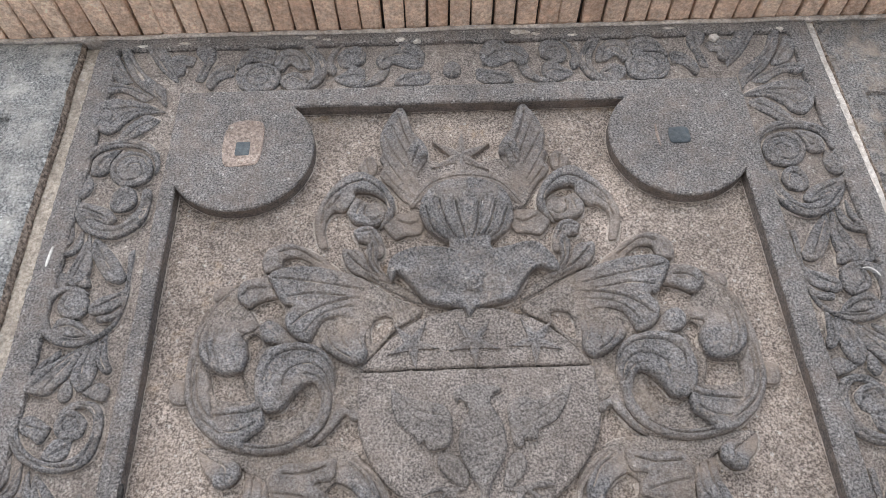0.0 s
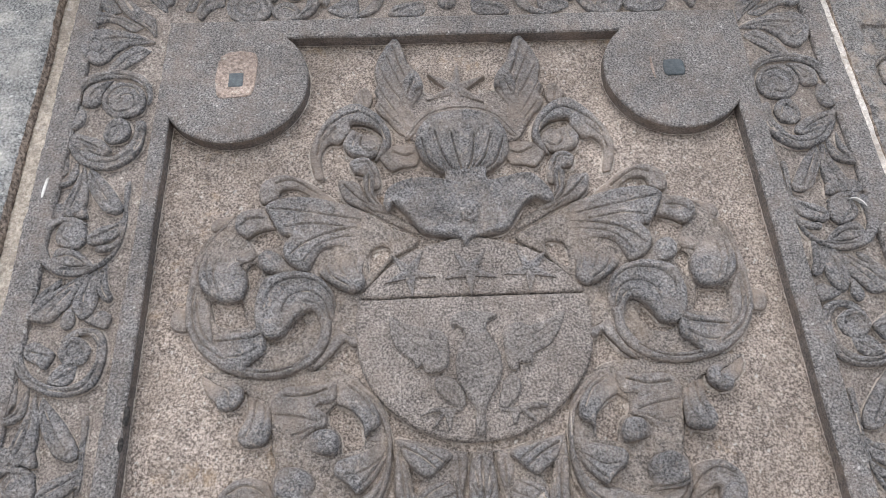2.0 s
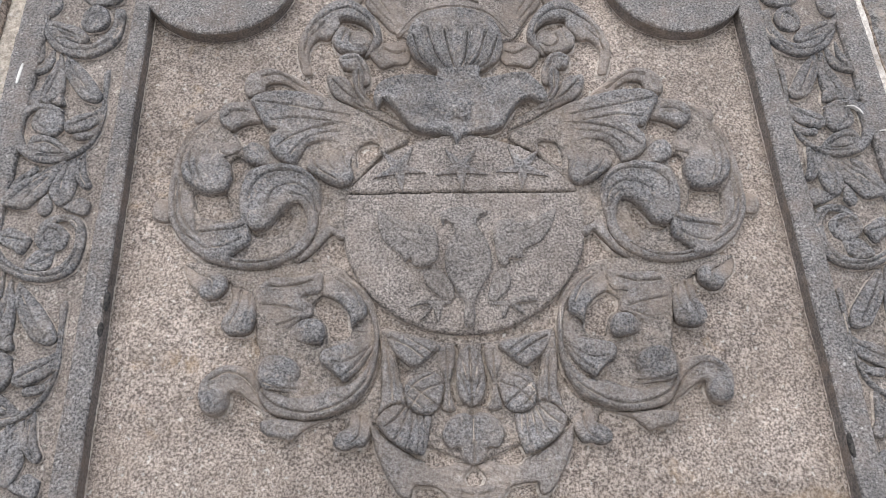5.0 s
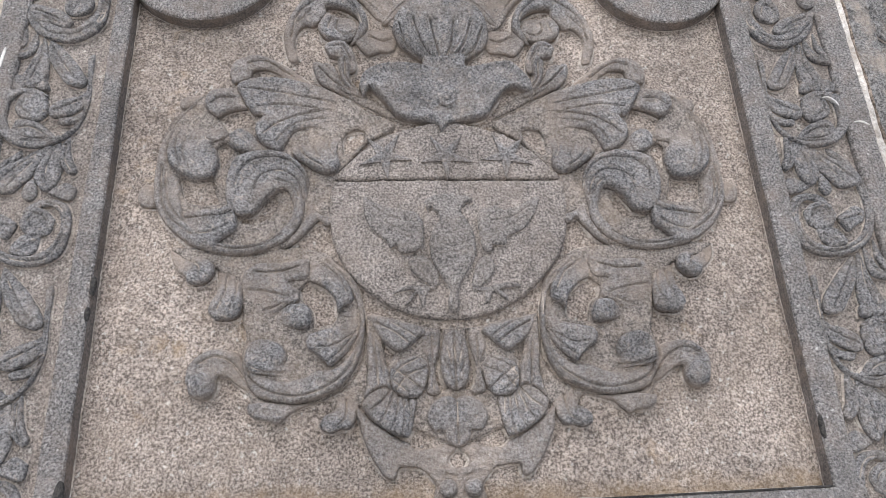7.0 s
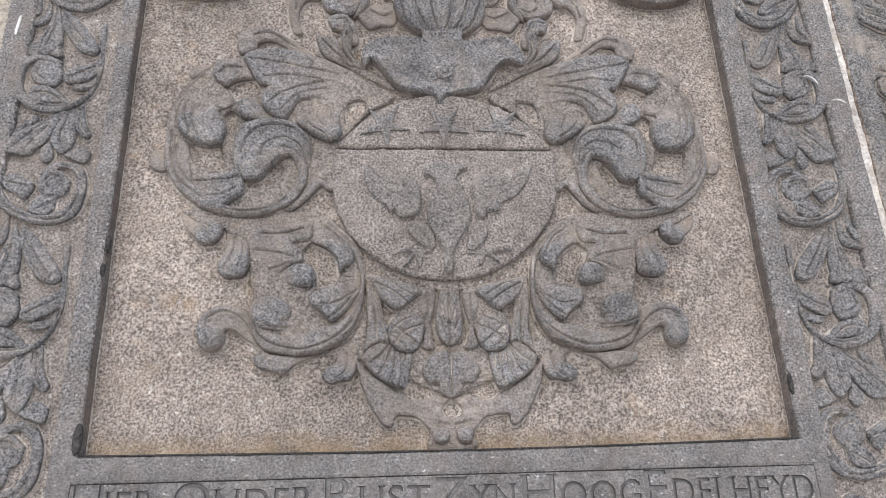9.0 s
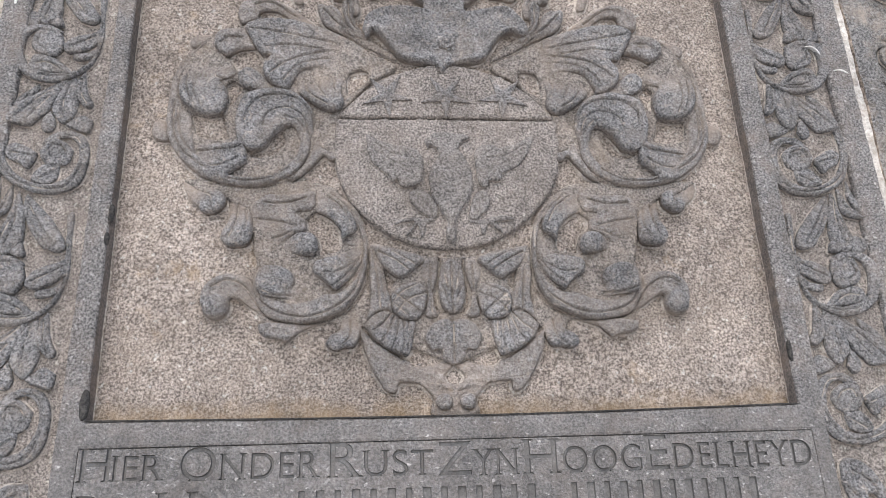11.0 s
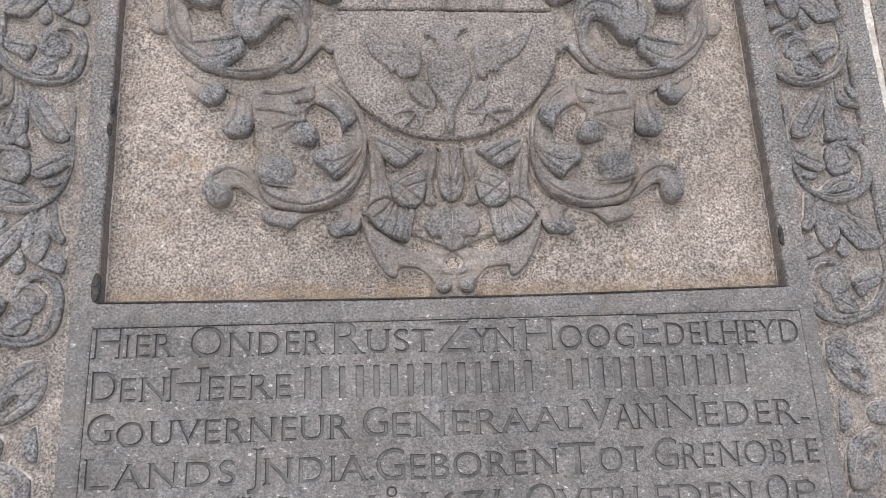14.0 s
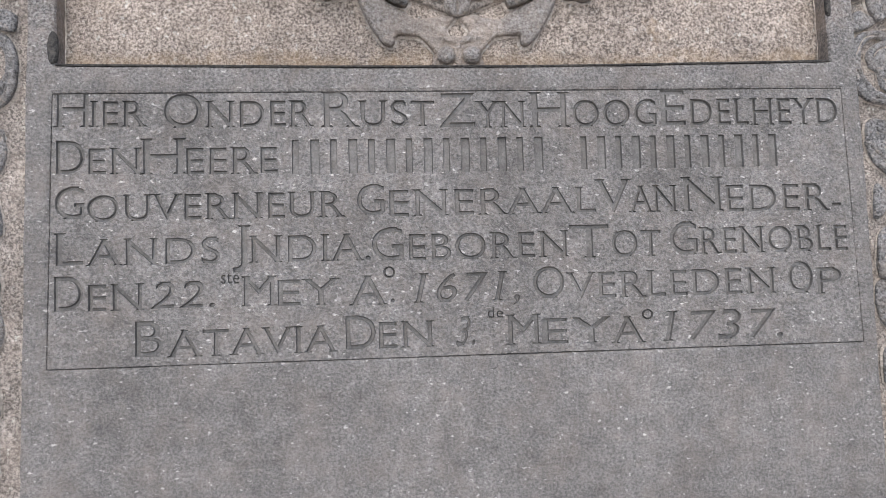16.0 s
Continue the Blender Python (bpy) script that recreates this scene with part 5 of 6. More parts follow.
    form("leaf", 0.0060, 0.0110, (-0.578, 1.886), (-0.563, 1.833), [(-0.575, 1.893), (-0.583, 1.876), (-0.583, 1.852), (-0.574, 1.836), (-0.561, 1.826), (-0.555, 1.835), (-0.565, 1.853)], [(-0.578, 1.879), (-0.574, 1.852), (-0.563, 1.833)], mode="b", drop=d)
    form("leaf", 0.0060, 0.0110, (-0.584, 1.800), (-0.560, 1.795), [(-0.551, 1.804), (-0.567, 1.813), (-0.581, 1.808), (-0.592, 1.799), (-0.577, 1.790), (-0.558, 1.784), (-0.552, 1.791)], mode="b", drop=d)
    form("leaf", 0.0060, 0.0110, (-0.617, 1.819), (-0.616, 1.790), [(-0.616, 1.823), (-0.626, 1.810), (-0.626, 1.792), (-0.615, 1.784), (-0.606, 1.796)], mode="b", drop=d)
    form("vine", 0.0060, 0.0110, (-0.647, 1.861), (-0.595, 1.690), [(-0.641, 1.869), (-0.670, 1.843), (-0.686, 1.805), (-0.690, 1.768), (-0.683, 1.737), (-0.664, 1.707), (-0.633, 1.689), (-0.603, 1.682), (-0.575, 1.686), (-0.557, 1.701), (-0.550, 1.726), (-0.551, 1.757), (-0.562, 1.778), (-0.584, 1.786), (-0.605, 1.782), (-0.620, 1.764), (-0.606, 1.766), (-0.593, 1.775), (-0.578, 1.774), (-0.566, 1.760), (-0.563, 1.736), (-0.569, 1.716), (-0.583, 1.702), (-0.606, 1.696), (-0.631, 1.702), (-0.654, 1.717), (-0.671, 1.740), (-0.677, 1.768), (-0.673, 1.800), (-0.660, 1.831), (-0.640, 1.858)], [(-0.654, 1.848), (-0.678, 1.802), (-0.683, 1.763), (-0.671, 1.727), (-0.645, 1.702), (-0.604, 1.689), (-0.572, 1.696), (-0.557, 1.729)], [(-0.557, 1.752), (-0.570, 1.774), (-0.591, 1.780)], mode="b", drop=d)
    form("leaf", 0.0070, 0.0125, (-0.585, 1.737), (-0.610, 1.762), [(-0.574, 1.754), (-0.587, 1.767), (-0.603, 1.772), (-0.615, 1.763), (-0.620, 1.747), (-0.610, 1.732), (-0.591, 1.728), (-0.578, 1.734)], [(-0.582, 1.742), (-0.588, 1.757), (-0.603, 1.762), (-0.610, 1.750)], mode="b", drop=d)
    form("leaf", 0.0060, 0.0100, (-0.594, 1.722), (-0.618, 1.710), [(-0.590, 1.728), (-0.609, 1.732), (-0.621, 1.722), (-0.628, 1.704), (-0.606, 1.697), (-0.593, 1.706)], [(-0.596, 1.720), (-0.617, 1.704)], mode="b", drop=d)
    form("leaf", 0.0060, 0.0125, (-0.667, 1.754), (-0.630, 1.742), [(-0.624, 1.747), (-0.639, 1.757), (-0.660, 1.766), (-0.674, 1.759), (-0.668, 1.742), (-0.648, 1.732), (-0.636, 1.723), (-0.628, 1.734)], [(-0.665, 1.752), (-0.644, 1.746), (-0.631, 1.742)], mode="b", drop=d)
for d in (-0.39, 0.0):
    form("leaf", 0.0060, 0.0110, (-0.657, 1.692), (-0.679, 1.649), [(-0.653, 1.698), (-0.660, 1.682), (-0.667, 1.662), (-0.681, 1.651), (-0.687, 1.642), (-0.665, 1.645), (-0.653, 1.655), (-0.650, 1.672)], [(-0.656, 1.687), (-0.661, 1.660), (-0.679, 1.649)], mode="b", drop=d)
    form("leaf", 0.0050, 0.0100, (-0.674, 1.702), (-0.684, 1.653), [(-0.673, 1.710), (-0.679, 1.684), (-0.686, 1.658), (-0.687, 1.643), (-0.676, 1.661), (-0.668, 1.677)], mode="b", drop=d)
    form("leaf", 0.0060, 0.0125, (-0.644, 1.682), (-0.644, 1.595), [(-0.642, 1.688), (-0.648, 1.662), (-0.652, 1.643), (-0.657, 1.624), (-0.661, 1.605), (-0.648, 1.586), (-0.634, 1.593), (-0.625, 1.607), (-0.625, 1.629), (-0.631, 1.657)], [(-0.644, 1.677), (-0.640, 1.638), (-0.647, 1.600)], [(-0.646, 1.643), (-0.654, 1.609)], mode="b", drop=d)
    form("leaf", 0.0060, 0.0125, (-0.630, 1.677), (-0.580, 1.598), [(-0.631, 1.682), (-0.632, 1.657), (-0.621, 1.633), (-0.605, 1.610), (-0.593, 1.596), (-0.573, 1.590), (-0.563, 1.600), (-0.576, 1.624), (-0.595, 1.648), (-0.614, 1.667)], [(-0.627, 1.670), (-0.607, 1.638), (-0.581, 1.603)], [(-0.623, 1.648), (-0.606, 1.619), (-0.590, 1.599)], mode="b", drop=d)
    form("leaf", 0.0050, 0.0100, (-0.682, 1.597), (-0.657, 1.600), [(-0.651, 1.607), (-0.672, 1.613), (-0.689, 1.600), (-0.675, 1.588), (-0.657, 1.585)], mode="b", drop=d)
# side borders, the petals and beads below the vine
for d in (0.0, 0.218, 0.436, 0.654):
    form("petal", 0.0060, 0.0115, (-0.574, 1.255), (-0.612, 1.204), [(-0.567, 1.272), (-0.590, 1.272), (-0.609, 1.259), (-0.622, 1.233), (-0.625, 1.208), (-0.618, 1.190), (-0.601, 1.193), (-0.582, 1.205), (-0.568, 1.221), (-0.562, 1.243)], [(-0.579, 1.261), (-0.604, 1.242), (-0.614, 1.214)], [(-0.568, 1.238), (-0.588, 1.215), (-0.609, 1.198)], holes=[[(-0.596, 1.226), (-0.606, 1.224), (-0.614, 1.211), (-0.601, 1.211)]], mode="b", drop=d)
    form("petal", 0.0060, 0.0115, (-0.619, 1.128), (-0.583, 1.072), [(-0.571, 1.119), (-0.590, 1.133), (-0.613, 1.141), (-0.624, 1.128), (-0.625, 1.105), (-0.614, 1.078), (-0.594, 1.060), (-0.572, 1.059), (-0.567, 1.076)], [(-0.612, 1.134), (-0.588, 1.118), (-0.575, 1.087)], holes=[[(-0.592, 1.105), (-0.608, 1.117), (-0.614, 1.113), (-0.600, 1.098)]], mode="b", drop=d)
    form("petal", 0.0060, 0.0100, (-0.575, 1.181), (-0.571, 1.146), [(-0.572, 1.186), (-0.583, 1.178), (-0.586, 1.161), (-0.577, 1.145), (-0.566, 1.141), (-0.566, 1.162)], mode="b", drop=d)
    form("bead", 0.0080, 0.0115, (-0.633, 1.178), (-0.627, 1.146), [(-0.610, 1.167), (-0.620, 1.177), (-0.635, 1.179), (-0.650, 1.174), (-0.654, 1.160), (-0.645, 1.148), (-0.629, 1.145), (-0.613, 1.150)], mode="b", drop=d)
# top border and its corners
form("leaf", 0.0050, 0.0110, (-0.081, 2.445), (-0.153, 2.453), [(-0.067, 2.475), (-0.084, 2.507), (-0.108, 2.515), (-0.120, 2.493), (-0.134, 2.486), (-0.152, 2.478), (-0.163, 2.457), (-0.155, 2.436), (-0.141, 2.435), (-0.131, 2.448), (-0.113, 2.442), (-0.091, 2.436), (-0.072, 2.444)], [(-0.075, 2.453), (-0.099, 2.475), (-0.132, 2.469), (-0.150, 2.453)], [(-0.085, 2.483), (-0.107, 2.498), (-0.114, 2.485)], mode="t")
form("leaf", 0.0050, 0.0100, (-0.068, 2.426), (-0.116, 2.399), [(-0.061, 2.432), (-0.090, 2.426), (-0.117, 2.415), (-0.127, 2.394), (-0.099, 2.389), (-0.072, 2.393), (-0.058, 2.405)], [(-0.068, 2.423), (-0.095, 2.413), (-0.118, 2.399)], [(-0.069, 2.405), (-0.099, 2.397)], mode="t")
form("vine", 0.0060, 0.0100, (-0.145, 2.428), (-0.196, 2.389), [(-0.137, 2.437), (-0.149, 2.408), (-0.175, 2.392), (-0.206, 2.384), (-0.203, 2.393), (-0.178, 2.405), (-0.163, 2.424), (-0.152, 2.444)], mode="t")
form("leaf", 0.0060, 0.0120, (-0.233, 2.470), (-0.193, 2.464), [(-0.185, 2.479), (-0.202, 2.498), (-0.225, 2.495), (-0.239, 2.476), (-0.235, 2.450), (-0.218, 2.440), (-0.200, 2.445), (-0.185, 2.456)], [(-0.223, 2.481), (-0.203, 2.475), (-0.195, 2.457)], mode="t")
form("leaf", 0.0060, 0.0110, (-0.237, 2.413), (-0.194, 2.421), [(-0.185, 2.432), (-0.208, 2.445), (-0.223, 2.432), (-0.244, 2.415), (-0.225, 2.399), (-0.202, 2.391), (-0.185, 2.404)], [(-0.232, 2.414), (-0.208, 2.421), (-0.192, 2.412)], mode="t")
form("vine", 0.0060, 0.0100, (-0.209, 2.510), (-0.252, 2.438), [(-0.202, 2.515), (-0.226, 2.505), (-0.243, 2.482), (-0.248, 2.458), (-0.240, 2.437), (-0.247, 2.422), (-0.261, 2.438), (-0.259, 2.466), (-0.248, 2.493), (-0.227, 2.512)], mode="t")
form("scroll", 0.0060, 0.0120, (-0.306, 2.506), (-0.271, 2.415), [(-0.302, 2.518), (-0.281, 2.493), (-0.262, 2.461), (-0.258, 2.431), (-0.269, 2.404), (-0.289, 2.388), (-0.310, 2.386), (-0.296, 2.402), (-0.284, 2.422), (-0.284, 2.451), (-0.299, 2.481), (-0.314, 2.509)], [(-0.292, 2.491), (-0.272, 2.453), (-0.272, 2.418), (-0.291, 2.397)], [(-0.282, 2.488), (-0.267, 2.453), (-0.265, 2.424)], mode="t")
form("leaf", 0.0060, 0.0110, (-0.311, 2.396), (-0.323, 2.421), [(-0.296, 2.414), (-0.313, 2.430), (-0.333, 2.429), (-0.349, 2.409), (-0.332, 2.389), (-0.316, 2.389), (-0.301, 2.401)], [(-0.306, 2.411), (-0.326, 2.419), (-0.338, 2.407)], mode="t")
form("leaf", 0.0060, 0.0120, (-0.298, 2.452), (-0.345, 2.450), [(-0.292, 2.443), (-0.301, 2.475), (-0.320, 2.491), (-0.343, 2.494), (-0.361, 2.471), (-0.361, 2.445), (-0.345, 2.436), (-0.333, 2.454), (-0.313, 2.441)], [(-0.306, 2.452), (-0.320, 2.474), (-0.342, 2.473), (-0.352, 2.451)], [(-0.326, 2.466), (-0.342, 2.450)], mode="t")
form("spiral", 0.0080, 0.0120, (-0.426, 2.424), (-0.376, 2.419), [(-0.347, 2.420), (-0.355, 2.442), (-0.373, 2.454), (-0.394, 2.459), (-0.416, 2.458), (-0.433, 2.442), (-0.435, 2.420), (-0.424, 2.396), (-0.402, 2.384), (-0.375, 2.385), (-0.354, 2.397)], [(-0.356, 2.418), (-0.367, 2.440), (-0.392, 2.448), (-0.412, 2.435), (-0.410, 2.410), (-0.388, 2.397), (-0.371, 2.407), (-0.372, 2.425), (-0.389, 2.430), (-0.397, 2.419)], [(-0.425, 2.436), (-0.425, 2.412), (-0.406, 2.392)], mode="t")
form("leaf", 0.0050, 0.0100, (-0.374, 2.472), (-0.423, 2.467), [(-0.365, 2.496), (-0.397, 2.507), (-0.417, 2.496), (-0.430, 2.475), (-0.437, 2.445), (-0.416, 2.460), (-0.395, 2.465), (-0.371, 2.457), (-0.363, 2.473)], [(-0.376, 2.485), (-0.404, 2.487), (-0.426, 2.464)], [(-0.379, 2.472), (-0.406, 2.474)], mode="t")
form("leaf", 0.0050, 0.0110, (-0.447, 2.446), (-0.481, 2.404), [(-0.443, 2.459), (-0.466, 2.458), (-0.484, 2.436), (-0.491, 2.410), (-0.480, 2.394), (-0.468, 2.414), (-0.454, 2.426), (-0.442, 2.431)], [(-0.450, 2.448), (-0.470, 2.438), (-0.482, 2.407)], mode="t")
form("leaf", 0.0060, 0.0110, (-0.504, 2.424), (-0.502, 2.502), [(-0.485, 2.499), (-0.506, 2.513), (-0.522, 2.501), (-0.515, 2.482), (-0.503, 2.467), (-0.509, 2.444), (-0.513, 2.420), (-0.497, 2.420), (-0.490, 2.452), (-0.481, 2.479)], [(-0.496, 2.491), (-0.497, 2.460), (-0.506, 2.429)], mode="t")
form("leaf", 0.0050, 0.0110, (-0.526, 2.474), (-0.548, 2.447), [(-0.521, 2.482), (-0.547, 2.491), (-0.568, 2.485), (-0.565, 2.457), (-0.551, 2.433), (-0.537, 2.437), (-0.536, 2.457), (-0.525, 2.459)], [(-0.534, 2.475), (-0.554, 2.471), (-0.548, 2.447)], mode="t")
form("leaf", 0.0050, 0.0110, (-0.554, 2.427), (-0.604, 2.503), [(-0.550, 2.418), (-0.582, 2.447), (-0.609, 2.487), (-0.621, 2.510), (-0.604, 2.516), (-0.584, 2.505), (-0.566, 2.473), (-0.551, 2.441)], [(-0.558, 2.431), (-0.584, 2.464), (-0.607, 2.503)], [(-0.569, 2.442), (-0.596, 2.476)], mode="t")
form("leaf", 0.0050, 0.0125, (-0.572, 2.372), (-0.653, 2.485), [(-0.568, 2.401), (-0.605, 2.433), (-0.630, 2.462), (-0.653, 2.502), (-0.670, 2.502), (-0.654, 2.462), (-0.632, 2.424), (-0.610, 2.401), (-0.581, 2.380), (-0.562, 2.359)], [(-0.573, 2.377), (-0.614, 2.420), (-0.656, 2.490)], [(-0.600, 2.410), (-0.635, 2.454)], mode="t")
form("leaf", 0.0050, 0.0110, (-0.644, 2.428), (-0.679, 2.476), [(-0.635, 2.422), (-0.658, 2.461), (-0.678, 2.494), (-0.691, 2.480), (-0.687, 2.453), (-0.673, 2.432), (-0.652, 2.417)], [(-0.647, 2.431), (-0.666, 2.455), (-0.681, 2.476)], mode="t")
form("leaf", 0.0050, 0.0110, (-0.599, 2.385), (-0.682, 2.407), [(-0.586, 2.380), (-0.620, 2.402), (-0.657, 2.416), (-0.680, 2.419), (-0.702, 2.411), (-0.677, 2.391), (-0.657, 2.396), (-0.633, 2.388), (-0.606, 2.372)], [(-0.599, 2.384), (-0.642, 2.404), (-0.684, 2.407)], mode="t")
form("leaf", 0.0050, 0.0120, (-0.573, 2.349), (-0.677, 2.335), [(-0.560, 2.345), (-0.599, 2.366), (-0.634, 2.374), (-0.667, 2.375), (-0.691, 2.358), (-0.694, 2.334), (-0.680, 2.307), (-0.659, 2.292), (-0.640, 2.300), (-0.629, 2.317), (-0.608, 2.336), (-0.582, 2.341)], [(-0.573, 2.347), (-0.618, 2.355), (-0.660, 2.349)], [(-0.682, 2.341), (-0.670, 2.351), (-0.653, 2.337), (-0.661, 2.320), (-0.676, 2.328)], [(-0.595, 2.348), (-0.635, 2.336), (-0.654, 2.312)], mode="t")
form("leaf", 0.0050, 0.0100, (-0.578, 2.324), (-0.625, 2.281), [(-0.565, 2.323), (-0.592, 2.338), (-0.610, 2.325), (-0.625, 2.303), (-0.636, 2.275), (-0.617, 2.273), (-0.600, 2.288), (-0.583, 2.302)], [(-0.578, 2.324), (-0.602, 2.308), (-0.622, 2.281)], mode="t")

# flower in the middle of the upper border
mound("border_flower", oval(-0.015, 2.43, 0.018, 0.02), BORDER, 0.012, 0.7, M_LEAF, tomb)

# small flower on the collar below the helmet
mound("collar_flower", oval(0.002, 1.966, 0.016, 0.017, 12), 0.0085, 0.005, 0.3, M_LEAF, tomb, seed=3)
mound("collar_flower", oval(0.002, 1.966, 0.008, 0.0085, 10), 0.0042, 0.003, 0.6, M_LEAF, tomb, seed=4)

# lead plugs of the lifting rings
mound("cement_patch", [(-0.432, 2.30), (-0.41, 2.306), (-0.371, 2.304), (-0.365, 2.26), (-0.372, 2.212), (-0.4, 2.207), (-0.43, 2.208), (-0.436, 2.25)], 0.0, 0.0012, 0.05, M_PINK, tomb, "pinkish cement patch round a ring stub", edge=0.002)
part("ring_stub", box(-0.4145, -0.387, -0.0025, 0.01, 2.228, 2.26, 0.004), M_IRON, tomb, "dark lead plug of a lost ring")
mound("ring_stub", [(0.375, 2.262), (0.391, 2.264), (0.408, 2.261), (0.41, 2.246), (0.408, 2.23), (0.391, 2.228), (0.375, 2.23), (0.372, 2.246)], 0.0, 0.003, 0.1, M_IRON, tomb, "dark lead plug of a lost ring")


# crumbled pale rim of the cement patch, a pale chip on the helmet, dark spots at the frame's edge
for pts in ([(-0.434, 2.297, 0.002), (-0.41, 2.305, 0.0045), (-0.384, 2.304, 0.004), (-0.37, 2.296, 0.002)], [(-0.432, 2.213, 0.002), (-0.405, 2.208, 0.003), (-0.375, 2.212, 0.002)], [(-0.434, 2.29, 0.0015), (-0.4355, 2.25, 0.0022), (-0.432, 2.216, 0.0015)]):
    joined("cement_rim", [strip(0.0, 0.0018, 0, pts, 911, dust=False)], None, M_PINK, tomb)
mound("pale_chip", oval(0.026, 2.116, 0.005, 0.004, 8), 0.006, 0.0016, 0.4, M_PAINT, tomb)
M_MARK = stone("black_mark", (0.02, 0.02, 0.02), (0.07, 0.065, 0.06), (0.05, 0.045, 0.04), 200, 1.0, 1.0, fleck=0.1)
for cx, cz, rx, rz in ((-0.506, 1.372, 0.006, 0.021), (-0.5035, 1.65, 0.0035, 0.014), (-0.506, 1.61, 0.003, 0.01), (0.4995, 1.43, 0.003, 0.016)):
    mound("dark_growth", oval(cx, cz, rx, rz, 10), 0.001, 0.0022, 0.4, M_MARK, tomb)
# black strip that paints in the shadow gap along the panel's lower edge
joined("dark_growth", [strip(0.0015, 0.0022, 0, [(-0.503, 1.3506, 0.001), (-0.26, 1.3478, 0.0015), (-0.12, 1.3472, 0.0008), (0.08, 1.3468, 0.0014), (0.26, 1.349, 0.0009), (0.498, 1.3526, 0.0014)], 951, dust=False)], None, M_MARK, tomb)
# crumbs of lime that ran down from the bed of the ledge
for cx, cz, rx, rz in ((-0.296, 2.521, 0.022, 0.006), (-0.262, 2.515, 0.012, 0.005), (-0.115, 2.509, 0.014, 0.008), (-0.082, 2.505, 0.010, 0.006), (0.123, 2.521, 0.030, 0.008), (0.156, 2.515, 0.012, 0.006), (0.511, 2.490, 0.012, 0.012), (0.648, 2.510, 0.012, 0.006), (0.229, 2.509, 0.014, 0.005), (-0.548, 2.515, 0.020, 0.005), (-0.631, 2.511, 0.016, 0.006), (0.424, 2.519, 0.020, 0.004)):
    rough = [(cx + rx * (0.7 + 0.5 * noise.noise(Vector((cx * 90, i * 1.7, cz)))) * math.cos(i * 0.7), cz + rz * (0.7 + 0.6 * noise.noise(Vector((i * 2.3, cx * 70, cz)))) * math.sin(i * 0.7)) for i in range(9)]
    mound("lime_crumb", rough, 0.0012, 0.0022, 0.3, M_LIME, tomb, edge=0.001)
# paint marks and scratches
stroke_of_paint = joined("paint_mark", [strip(0.0, 0.0014, 0, [(-0.694, 2.052, 0.0018), (-0.6955, 2.035, 0.0024), (-0.697, 2.012, 0.0022)], 901, dust=False)], None, M_PAINT, tomb)
tagged(stroke_of_paint, "short white paint dash")
joined("paint_mark", [strip(0.002, 0.0025, 0, [(0.632, 1.963, 0.0006), (0.642, 1.964, 0.0015), (0.652, 1.957, 0.0018), (0.658, 1.946, 0.0012)], 902, dust=False)], None, M_PAINT, tomb)
joined("paint_mark", [strip(0.0, 0.0016, 0, [(0.672, 1.914, 0.0007), (0.686, 1.916, 0.0018), (0.7, 1.909, 0.0014)], 903, dust=False)], None, M_PAINT, tomb)
mound("paint_mark", oval(-0.082, 1.716, 0.003, 0.004, 8), 0.0155, 0.001, 0.5, M_PAINT, tomb)
joined("scratch", [strip(0.0, 0.0008, 0, [(0.353, 2.275, 0.0014), (0.352, 2.25, 0.0026), (0.354, 2.222, 0.0014)], 905, dust=False)], None, M_PINK, tomb)


# ---- inscription: letters cut into the panel, with darker floors ----
CUTS, FLOORS = [], [0]


def floor_of(x0, x1, z, h):
    FLOORS[0] += 1
    y = 0.0045 + 0.00011 * (FLOORS[0] % 7)
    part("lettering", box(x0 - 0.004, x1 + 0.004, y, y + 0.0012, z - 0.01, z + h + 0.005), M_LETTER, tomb)


